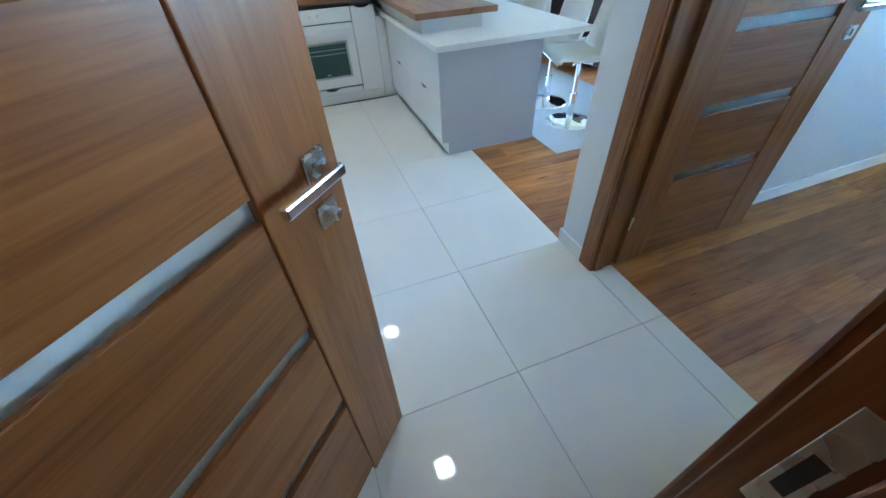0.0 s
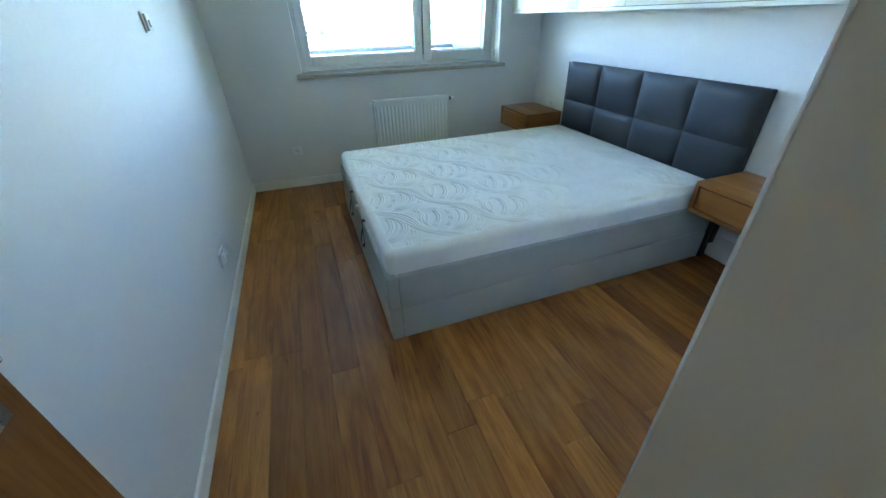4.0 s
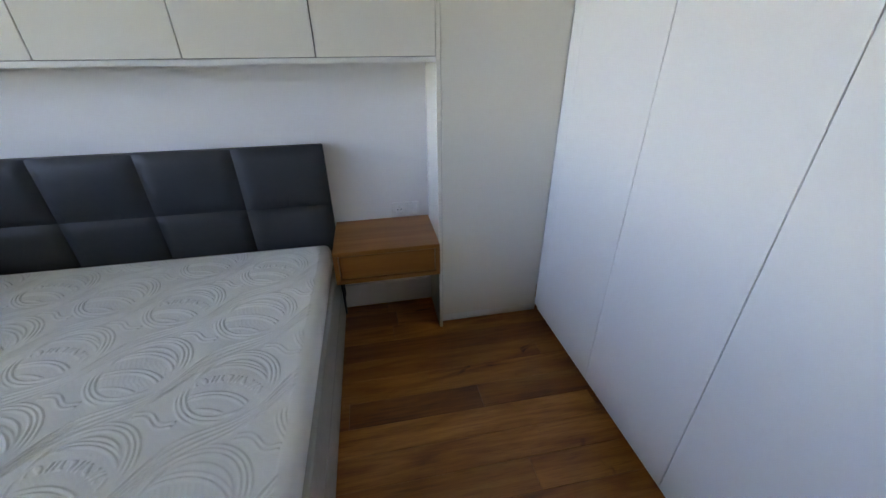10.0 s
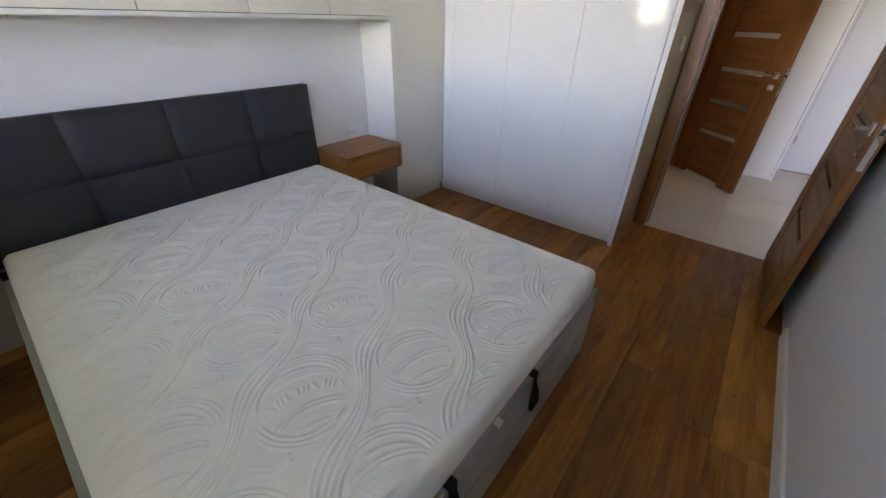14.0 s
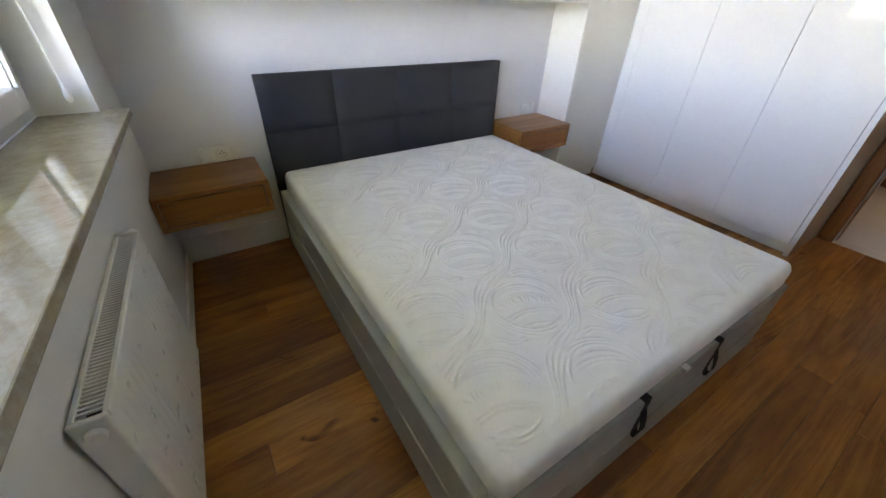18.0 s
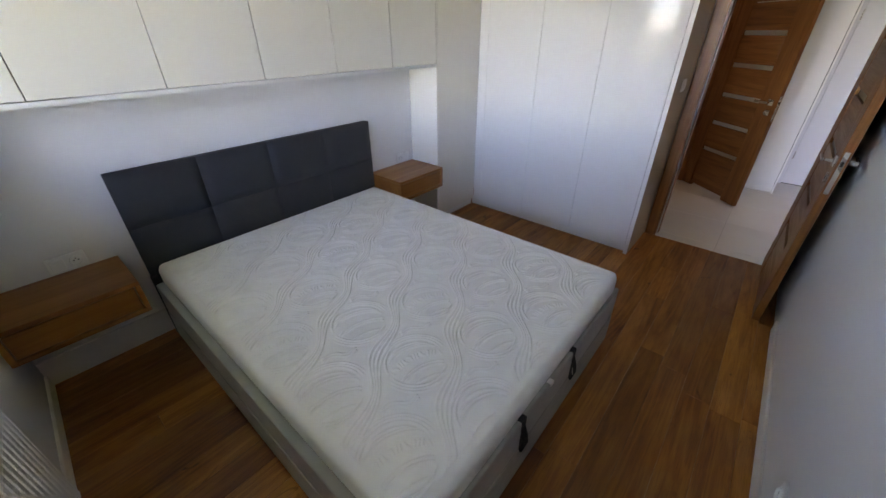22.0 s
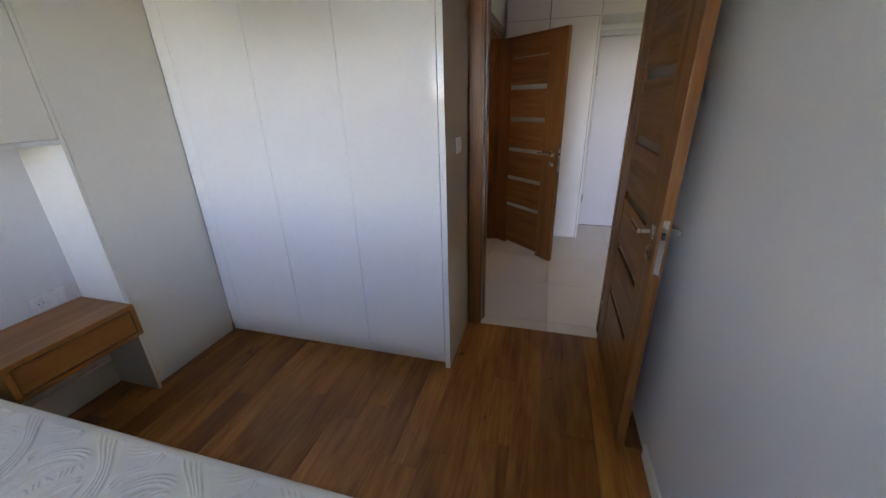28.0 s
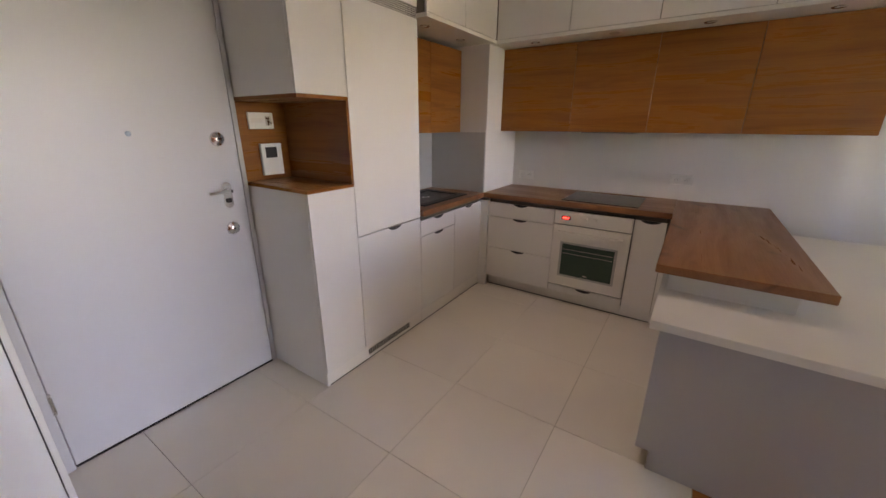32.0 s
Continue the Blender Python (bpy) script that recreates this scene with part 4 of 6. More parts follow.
def nightstand(x0, x1):
    n = thing("nightstand", "floating honey-oak bedside shelf with one drawer", "nightstand", ((x0 + x1) / 2, -1.67, 0.40), group="bedside shelves")
    y0, y1, z0, z1, t = YH, -1.482, 0.405, 0.582, 0.022
    part("top", boxes((x0, x1, y0, y1, z1 - t, z1), bev=0.002), NIGHTWOOD, n)
    part("bottom", boxes((x0, x1, y0, y1, z0, z0 + t), bev=0.002), NIGHTWOOD, n)
    for a in (x0, x1 - t):
        part("side", boxes((a, a + t, y0, y1, z0 + t, z1 - t), bev=0.001), NIGHTWOOD, n)
    part("drawer_front", boxes((x0 + t + 0.004, x1 - t - 0.004, y1 - 0.03, y1 - 0.009, z0 + t + 0.003, z1 - t - 0.009), bev=0.002), NIGHTWOOD, n)
    part("drawer_box", boxes((x0 + t + 0.01, x1 - t - 0.01, y0 + 0.02, y1 - 0.03, z0 + t + 0.01, z1 - t - 0.03)), CARCASS, n)


nightstand(4.555, 5.062)
nightstand(2.272, 2.790)

# radiator under the window
rad = thing("radiator", "white ribbed panel radiator hung under the window", "radiator", (5.0, -0.505, 0.17))
RY0, RY1, RZ0, RZ1 = -0.885, -0.155, 0.170, 0.738


def ribs(u, v):
    y = RY0 + 0.014 + (RY1 - RY0 - 0.028) * u
    groove = max(0.0, math.cos(2 * math.pi * u * 20)) ** 2
    inner = min(1.0, max(0.0, min(v - 0.06, 0.94 - v) / 0.014))
    return (5.0030 + 0.0034 * groove * inner, y, RZ0 + 0.01 + (RZ1 - RZ0 - 0.03) * v)


part("front_panel", sheet(ribs, 200, 70), ENAMEL, rad, smooth=True)
part("back_panel", boxes((5.0560, 5.0646, RY0 + 0.014, RY1 - 0.014, RZ0 + 0.01, RZ1 - 0.02), bev=0.003), ENAMEL, rad)
part("body", boxes((5.0066, 5.0130, RY0 + 0.014, RY1 - 0.014, RZ0 + 0.01, RZ1 - 0.02)), ENAMEL, rad)
for a in (RY0, RY1 - 0.013):
    part("side_cover", boxes((5.0044, 5.0660, a, a + 0.013, RZ0, RZ1), bev=0.005, seg=3), ENAMEL, rad)
grille = part("top_grille", boxes((5.0030, 5.0152, RY0 + 0.013, RY1 - 0.013, RZ1 - 0.018, RZ1 - 0.004), (5.0545, 5.0660, RY0 + 0.013, RY1 - 0.013, RZ1 - 0.018, RZ1 - 0.004), bev=0.002), ENAMEL, rad)
for i in range(63):
    y = RY0 + 0.022 + i * 0.0109
    part("slat", boxes((5.0152, 5.0545, y, y + 0.0042, RZ1 - 0.012, RZ1 - 0.006)), ENAMEL, grille)
# black block: the shade between the fins is put into its colour
part("fin_core", boxes((5.0159, 5.0531, RY0 + 0.016, RY1 - 0.016, RZ0 + 0.02, RZ1 - 0.035)), DARK, rad)
for y, z in ((RY0, 0.70), (RY1, 0.70), (RY1, 0.215)):
    s = -1 if y == RY0 else 1
    part("end_plug", rods(((5.0331, y, z), (5.0331, y + s * 0.014, z), 0.017)), CHROME if s < 0 else PLASTIC, rad)
valve = part("valve", rods(((5.0366, RY0 - 0.014, 0.70), (5.0366, RY0 - 0.034, 0.70), 0.0145)), DARK, rad, "black valve collar")
part("valve_cap", rods(((5.0366, RY0 - 0.034, 0.70), (5.0366, RY0 - 0.062, 0.70), 0.0165)), PLASTIC, valve, "white ribbed valve cap")
for y in (-0.76, -0.28):
    part("bracket", boxes((5.0646, XW, y, y + 0.03, 0.25, 0.66)), STEEL, rad)

# pendant lamp
lamp = thing("pendant_lamp", "white dimpled dome pendant lamp on a white cord", "lamp", (3.108, -0.530, 1.883))


def dome(n=144, m=44, R=0.203, hgt=0.217, thick=0.0):
    cells = []
    for k in range(1, 8):
        th = k * (math.pi / 2) / 7.6
        c = max(5, round(2 * math.pi * math.sin(th) / 0.24))
        cells += [(th, 2 * math.pi * (i + (k % 2) / 2) / c) for i in range(c)]
    dirs = np.array([(math.sin(a) * math.cos(b), math.sin(a) * math.sin(b), math.cos(a)) for a, b in cells])
    bm = bmesh.new()
    rings = []
    for j in range(m + 1):
        th = 0.06 + (math.pi / 2 - 0.06) * j / m
        ring = []
        for i in range(n):
            ph = 2 * math.pi * i / n
            v = np.array((math.sin(th) * math.cos(ph), math.sin(th) * math.sin(ph), math.cos(th)))
            near = float(np.max(dirs @ v))
            ang = math.acos(min(1.0, near))
            dip = 0.0080 * max(0.0, 1 - (ang / 0.128) ** 2) * min(1.0, max(0.0, (1.22 - th) / 0.12)) if not thick else 0.0
            k = 1 - thick / R - dip / R
            ring.append(bm.verts.new((v[0] * R * k, v[1] * R * k, v[2] * hgt * k)))
        rings.append(ring)
    for a, b in zip(rings, rings[1:]):
        for i in range(n):
            bm.faces.new((a[i], a[(i + 1) % n], b[(i + 1) % n], b[i]))
    return bm


part("shade", moved(dome(), Matrix.Translation((3.108, -0.530, 1.883))), SHADE, lamp, "white dimpled metal dome", smooth=True)
part("inner_shade", moved(dome(64, 16, thick=0.010), Matrix.Translation((3.108, -0.530, 1.883))), SHADE, lamp, smooth=True)
rim = lathe([(0.1955, 0.0), (0.2055, 0.0), (0.2055, 0.004), (0.1955, 0.004), (0.1955, 0.0)], 96)
part("rim", moved(rim, Matrix.Translation((3.108, -0.530, 1.880))), SHADE, lamp, smooth=True)
part("cap", moved(lathe([(0.0, 0.05), (0.006, 0.05), (0.008, 0.02), (0.016, 0.004), (0.018, -0.004), (0.0, -0.004)], 24), Matrix.Translation((3.108, -0.530, 2.097))), SHADE, lamp, smooth=True)
part("cord", rods(((3.108, -0.530, 2.135), (3.108, -0.530, H - 0.03), 0.0035), n=10), PLASTIC, lamp)
part("ceiling_rose", moved(lathe([(0.0, 0.0), (0.045, 0.0), (0.05, 0.01), (0.05, 0.03), (0.0, 0.03)], 32), Matrix.Translation((3.108, -0.530, H - 0.03))), PLASTIC, lamp, smooth=True)
part("socket", rods(((3.108, -0.530, 1.958), (3.108, -0.530, 2.09), 0.018)), PLASTIC, lamp)
part("bulb", moved(lathe([(0.0, 0.0), (0.018, 0.006), (0.028, 0.025), (0.028, 0.045), (0.018, 0.075), (0.013, 0.10), (0.0, 0.10)], 24), Matrix.Translation((3.108, -0.530, 1.862))), FROST, lamp, "pale frosted bulb", smooth=True)


# ---- built-in cabinets of the bedroom ----
def front(name, parent, x0, x1, y0, y1, z0, z1, material, label=""):
    return part(name, boxes((x0, x1, y0, y1, z0, z1), bev=0.0015), material, parent, label)


YF, ZLO, ZMID, ZTOP = -1.548, 1.402, 2.092, 2.705
COL = (5.066 - 2.266) / 6
over = thing("overhead_cabinet", "cream gloss wall cabinet above the bed, two doors high", "cabinet", (2.266 + COL / 2, -1.70, 1.38), group="cabinets above the bed")
x0, x1 = 2.266, 2.266 + COL
part("body", boxes((x0 + 0.0008, x1 - 0.0008, YH, YF - 0.022, ZLO, H - 0.004)), CARCASS, over)
part("bottom_board", boxes((x0 + 0.0004, x1 - 0.0004, YH, YF, ZLO - 0.02, ZLO - 0.001)), SATIN, over)
front("door", over, x0 + 0.0021, x1 - 0.0021, YF - 0.020, YF, ZLO + 0.002, ZMID - 0.002, GLOSS)
front("upper_door", over, x0 + 0.0021, x1 - 0.0021, YF - 0.020, YF, ZMID + 0.002, ZTOP, GLOSS)
part("top_filler", boxes((x0, x1, YF - 0.016, YF - 0.004, ZTOP + 0.003, H - 0.001)), SATIN, over)
for k in range(1, 6):
    copy_thing(over, Matrix.Translation((2.266 + COL / 2 + COL * k, -1.70, 1.38)))

XT = 1.6915
tall = thing("tall_cabinet", "cream gloss corner cabinet from floor to ceiling", "cabinet", (1.98, -1.70, 0.0))
part("side_panel", boxes((2.248, 2.2655, YH, YF, 0.0, ZTOP), bev=0.001), GLOSS, tall)
part("body", boxes((1.70, 2.246, YH, YF - 0.022, 0.10, H - 0.004)), CARCASS, tall)
front("door", tall, XT, 2.246, YF - 0.020, YF - 0.001, 0.085, ZMID - 0.002, GLOSS)
front("upper_door", tall, XT, 2.246, YF - 0.020, YF - 0.001, ZMID + 0.002, ZTOP, GLOSS)
part("plinth", boxes((1.66, 2.246, YF - 0.066, YF - 0.05, 0.0, 0.083)), SATIN, tall)
part("top_filler", boxes((1.70, 2.266, YF - 0.016, YF - 0.004, ZTOP + 0.003, H - 0.001)), SATIN, tall)

XFR = 1.69
DW = 0.4925
ward = thing("wardrobe", "cream gloss built-in wardrobe, one tall door and one above", "wardrobe", (1.42, -1.214, 0.0), group="wardrobe units")
y0, y1 = -1.460, -1.460 + DW
part("body", boxes((1.1505, XFR - 0.022, y0 + 0.0008, y1 - 0.0008, 0.095, H - 0.004)), CARCASS, ward)
front("door", ward, XFR - 0.020, XFR, y0 + 0.0009, y1 - 0.0009, 0.085, ZMID - 0.002, WHITEGLOSS)
front("upper_door", ward, XFR - 0.020, XFR, y0 + 0.0009, y1 - 0.0009, ZMID + 0.002, ZTOP, WHITEGLOSS)
part("plinth", boxes((XFR - 0.066, XFR - 0.05, y0, y1, 0.0, 0.083)), SATIN, ward)
part("top_filler", boxes((XFR - 0.016, XFR - 0.004, y0, y1, ZTOP + 0.003, H - 0.001)), SATIN, ward)
for k in (1, 2):
    copy_thing(ward, Matrix.Translation((1.42, -1.214 + DW * k, 0.0)))
filler = thing("wardrobe_filler", "narrow cream gloss filler strip in the wardrobe corner", "cabinet", (1.69, -1.505, 0.0))
part("strip", boxes((XFR - 0.020, XFR - 0.001, YF, y0 - 0.001, 0.085, ZTOP), bev=0.001), WHITEGLOSS, filler)
part("plinth", boxes((XFR - 0.066, XFR - 0.05, YF - 0.05, y0, 0.0, 0.083)), SATIN, filler)
part("top_filler", boxes((XFR - 0.016, XFR - 0.004, YF, y0, ZTOP + 0.003, H - 0.001)), SATIN, filler)
endp = thing("wardrobe_end_panel", "glossy cream end panel of the wardrobe beside the door", "panel", (1.43, 0.034, 0.0))
part("board", boxes((1.171, XFR - 0.006, 0.0195, 0.0495, 0.0, ZMID - 0.003)), ENDGLOSS, endp)
part("front_edge", boxes((XFR - 0.0055, XFR, 0.0193, 0.0497, 0.0, ZMID - 0.003), bev=0.001), WHITEGLOSS, endp, "white front edge")
part("upper_board", boxes((1.1505, XFR - 0.001, 0.0195, 0.0495, ZMID + 0.001, ZTOP), bev=0.001), GLOSS, endp)

bridge = thing("bridge_cabinet", "cream gloss cabinet bridging the doorway", "cabinet", (1.42, 0.30, ZMID), group="cabinets above the bedroom door")
b0, bw = 0.051, (YS - 0.053) / 2
part("body", boxes((1.1505, XFR - 0.022, b0 + 0.0008, b0 + bw - 0.0008, ZMID + 0.018, H - 0.004)), CARCASS, bridge)
part("bottom_board", boxes((1.1505, XFR - 0.021, b0 + 0.0004, b0 + bw - 0.0004, ZMID - 0.004, ZMID + 0.016)), DOORWOOD_H, bridge, "brown wood-veneer underside")
front("upper_door", bridge, XFR - 0.020, XFR, b0 + 0.0015, b0 + bw - 0.0015, ZMID + 0.002, ZTOP, WHITEGLOSS)
part("top_filler", boxes((XFR - 0.016, XFR - 0.004, b0, b0 + bw, ZTOP + 0.003, H - 0.001)), SATIN, bridge)
copy_thing(bridge, Matrix.Translation((1.42, 0.30 + bw, ZMID)))


# ---- sockets and switches ----
def plate(name, label, category, at, facing, kinds):
    """A wall plate with a row of socket or rocker inserts; facing: degrees about z, 0 looks along -y."""
    p = thing(name, label, category, at, facing)
    n = len(kinds)
    w = 0.071
    part("frame", boxes((-w * n / 2 - 0.005, w * n / 2 + 0.005, -0.010, 0.0, -0.0405, 0.0405), bev=0.003, seg=2), PLASTIC, p, local=True)
    for i, k in enumerate(kinds):
        cx = (i - (n - 1) / 2) * w
        if k == "rocker":
            part("rocker", boxes((cx - 0.0275, cx + 0.0275, -0.0155, -0.010, -0.0275, 0.0275), bev=0.002), PLASTIC, p, local=True)
        elif k == "thermo":
            part("dial_body", boxes((cx - 0.030, cx + 0.030, -0.020, -0.010, -0.034, 0.034), bev=0.003), PLASTIC, p, local=True)
            part("dial", moved(lathe([(0.0, 0.006), (0.013, 0.006), (0.015, 0.0), (0.0, 0.0)], 20), Matrix.Translation((cx, -0.020, -0.005)) @ Matrix.Rotation(radians(90), 4, "X")), STEEL, p, local=True)
        else:
            part("socket_face", boxes((cx - 0.0275, cx + 0.0275, -0.0112, -0.010, -0.0275, 0.0275), bev=0.0005), PLASTIC, p, local=True)
            cup = lathe([(0.0262, 0.0), (0.0262, 0.0068), (0.0250, 0.0078), (0.0222, 0.0075), (0.0208, 0.0008), (0.0, 0.0006)], 28)
            part("socket_well", moved(cup, Matrix.Translation((cx, -0.0112, 0)) @ Matrix.Rotation(radians(90), 4, "X")), PLASTIC, p, local=True)
            part("pin_holes", rods(((cx - 0.0095, -0.0116, 0), (cx - 0.0095, -0.0127, 0), 0.0030), ((cx + 0.0095, -0.0116, 0), (cx + 0.0095, -0.0127, 0), 0.0030), n=10), DARK, p, local=True)
            part("earth_pin", rods(((cx, -0.0116, 0.012), (cx, -0.0185, 0.012), 0.0026), n=10), STEEL, p, local=True)
    return p


SOCK, SWITCH = "socket", "light switch"
plate("wall_socket", "white socket and switch plate above the bedside shelf", SOCK, (4.745, YH, 0.632), 180, ("rocker", "socket"))
plate("wall_socket", "white switch and socket plate above the bedside shelf", SOCK, (2.40, YH, 0.632), 180, ("socket", "rocker"))
window_socket = plate("wall_socket", "white single wall socket under the window", SOCK, (XW, 0.588, 0.345), -90, ("socket",))
plate("wall_socket", "white double wall socket low on the side wall", SOCK, (3.52, YS, 0.28), 0, ("socket", "socket"))
plate("wall_thermostat", "white room thermostat plate on the side wall", "thermostat", (3.755, YS, 1.385), 0, ("thermo",))
plate("light_switch", "white light switch on the wardrobe end panel", SWITCH, (1.440, 0.0495, 1.290), 180, ("rocker",))
plate("light_switch", "white light switch beside the bathroom door", SWITCH, (0.375, 0.0, 1.30), 180, ("rocker",))
plate("wall_socket", "white double wall socket low in the hall", SOCK, (0.60, 0.0, 0.27), 180, ("socket", "socket"))
plate("wall_socket", "white double socket above the kitchen worktop", SOCK, (-0.60, 4.43, 1.01), 0, ("socket", "socket"))
plate("wall_socket", "white double socket above the kitchen worktop", SOCK, (0.73, 4.43, 1.06), 0, ("socket", "socket"))

# ---- hall closet ----
XC = -0.785
closet = thing("hall_closet", "white gloss hall closet beside the front door", "cabinet", (-1.05, 0.45, 0.0))
part("body", boxes((-1.329, XC - 0.022, 0.022, 0.876, 0.08, H - 0.004)), CARCASS, closet)
for a, b in ((0.022, 0.436), (0.440, 0.878)):
    front("door", closet, XC - 0.020, XC, a + 0.0015, b - 0.0015, 0.075, 2.198, WHITEGLOSS)
part("side_panel", boxes((-1.329, XC + 0.002, 0.880, 0.897, 0.0, 2.198), bev=0.001), WHITEGLOSS, closet)
part("plinth", boxes((XC - 0.05, XC - 0.035, 0.022, 0.878, 0.0, 0.072)), SATIN, closet)
for a, b in ((0.022, 0.436), (0.440, 0.897), (0.899, 1.42), (1.424, 1.95)):
    u = thing("hall_top_cabinet", "white gloss cabinet under the hall ceiling", "cabinet", (-1.05, (a + b) / 2, 2.2), group="cabinets under the hall ceiling")
    if a > 0.89:
        part("body", boxes((-1.329, XC - 0.022, a, b, 2.215, H - 0.004)), CARCASS, u)
        part("bottom_board", boxes((-1.329, XC - 0.001, a, b, 2.20, 2.213)), SATIN, u)
    front("door", u, XC - 0.020, XC, a + 0.0015, b - 0.0015, 2.202, 2.70, WHITEGLOSS)
    part("top_filler", boxes((XC - 0.016, XC - 0.004, a, b, 2.703, H - 0.001)), SATIN, u)

# ---- kitchen, tall units by the front door ----
XK = -0.772
nook = thing("key_nook_cabinet", "white gloss tall cabinet with an open oak corner niche", "cabinet", (-1.05, 2.11, 0.0))
part("lower_body", boxes((-1.329, XK - 0.02, 1.957, 2.268, 0.0, 1.150)), WHITEGLOSS, nook)
front("lower_front", nook, XK - 0.018, XK, 1.957, 2.267, 0.09, 1.150, WHITEGLOSS)
part("upper_body", boxes((-1.329, XK - 0.02, 1.957, 2.268, 1.618, H - 0.002)), WHITEGLOSS, nook)
front("upper_front", nook, XK - 0.018, XK, 1.957, 2.267, 1.618, 2.70, WHITEGLOSS)
part("niche_floor", boxes((-1.329, XK + 0.002, 1.955, 2.268, 1.151, 1.168), bev=0.001), FRONTWOOD_X, nook, "oak niche board")
part("niche_roof", boxes((-1.329, XK + 0.002, 1.955, 2.268, 1.600, 1.617), bev=0.001), FRONTWOOD_X, nook, "oak niche board")
part("niche_side", boxes((-1.310, XK + 0.002, 2.250, 2.268, 1.1685, 1.5995), bev=0.001), FRONTWOOD_X, nook, "oak niche board")
part("niche_back", boxes((-1.329, -1.311, 1.955, 2.268, 1.1685, 1.5995), bev=0.001), FRONTWOOD_Y, nook, "oak niche board")
alarm = thing("wall_controller", "white slim wall controller with grey buttons, in the niche", "controller", (-1.31, 2.09, 1.47))
part("case", boxes((-1.311, -1.296, 2.015, 2.165, 1.455, 1.545), bev=0.004, seg=2), PLASTIC, alarm)
part("key_bar", boxes((-1.296, -1.2945, 2.03, 2.10, 1.49, 1.515)), SATIN, alarm)
part("key_pad", boxes((-1.296, -1.2945, 2.115, 2.15, 1.475, 1.525)), STEEL, alarm)
inter = thing("intercom", "white intercom with a black display, in the niche", "intercom", (-1.31, 2.12, 1.20))
part("case", boxes((-1.311, -1.288, 2.06, 2.19, 1.195, 1.375), bev=0.005, seg=2), PLASTIC, inter)
part("display", boxes((-1.288, -1.2865, 2.085, 2.155, 1.295, 1.355)), DARK, inter)

fridge = thing("fridge_cabinet", "white gloss built-in fridge cabinet with a vent grille", "cabinet", (-1.05, 2.575, 0.0))
part("body", boxes((-1.329, XK - 0.02, 2.27, 2.878, 0.10, H - 0.002)), CARCASS, fridge)
front("lower_door", fridge, XK - 0.018, XK, 2.271, 2.877, 0.105, 0.846, WHITEGLOSS)
front("upper_door", fridge, XK - 0.018, XK, 2.271, 2.877, 0.853, 2.095, WHITEGLOSS)
front("top_front", fridge, XK - 0.018, XK, 2.271, 2.877, 2.155, 2.70, WHITEGLOSS)
vg = part("vent_grille", boxes((XK - 0.018, XK - 0.008, 2.271, 2.877, 2.098, 2.152)), CARCASS, fridge)
for i in range(5):
    part("louvre", boxes((XK - 0.008, XK - 0.001, 2.275, 2.873, 2.100 + 0.0105 * i, 2.1045 + 0.0105 * i)), SATIN, vg)
pl = part("plinth", boxes((XK - 0.02, XK - 0.008, 1.957, 2.878, 0.0, 0.10)), SATIN, fridge)
for i in range(24):
    part("grille_slot", boxes((XK - 0.008, XK - 0.0065, 2.30 + 0.018 * i, 2.312 + 0.018 * i, 0.03, 0.07)), DARK, pl)


def scoop(parent, axis, u, v, z, out):
    """A dark crescent finger pull cut into the top edge of a front."""
    bm = bmesh.new()
    n = 14
    def pt(a, d, h):
        return (u + a, v + d, h) if axis == 0 else (v + d, u + a, h)
    top = [bm.verts.new(pt(-0.065 + 0.13 * i / n, out, z + 0.002)) for i in range(n + 1)]
    low = [bm.verts.new(pt(-0.065 + 0.13 * i / n, out, z + 0.001 - 0.021 * max(0.0, math.sin(math.pi * i / n)) ** 0.6)) for i in range(n + 1)]
    top2 = [bm.verts.new((p.co.x + (0 if axis == 0 else out * 0.3), p.co.y + (out * 0.3 if axis == 0 else 0), p.co.z)) for p in top]
    for i in range(n):
        bm.faces.new((top[i], top[i + 1], low[i + 1], low[i]))
        bm.faces.new((top2[i], top2[i + 1], low[i + 1], low[i]))
        bm.faces.new((top2[i], top2[i + 1], top[i + 1], top[i]))
    part("finger_pull", bm, DARK, parent, "dark crescent finger pull")


scoop(fridge, 1, 2.60, XK, 0.846, 0.0015)

# left base units
for a, b, splits in ((2.88, 3.345, (0.105, 0.700, 0.822)), (3.347, 3.80, (0.105, 0.822))):
    u = thing("base_cabinet", "white gloss kitchen base cabinet", "cabinet", (-1.05, (a + b) / 2, 0.0), group="kitchen base cabinets")
    part("body", boxes((-1.329, XK - 0.02, a, b, 0.10, 0.835)), CARCASS, u)
    part("plinth", boxes((XK - 0.02, XK - 0.008, a, b, 0.0, 0.10)), SATIN, u)
    for z0, z1 in zip(splits, splits[1:]):
        front("door_front" if z1 - z0 > 0.3 else "drawer_front", u, XK - 0.018, XK, a + 0.0015, b - 0.0015, z0 + 0.002, z1 - 0.002, WHITEGLOSS)
        scoop(u, 1, (a + b) / 2, XK, z1 - 0.002, 0.0015)
# thin dark strips where the plinths meet the floor
solid("plinth_seal", boxes((XK - 0.0095, XK - 0.006, 1.975, 3.80, 0.0006, 0.006)), RUBBER, "thin dark strip under the kitchen plinth", "seal", kind="structure")
solid("plinth_seal", boxes((-0.70, 0.715, 3.8725, 3.8755, 0.0006, 0.006)), RUBBER, "thin dark strip under the kitchen plinth", "seal", kind="structure")
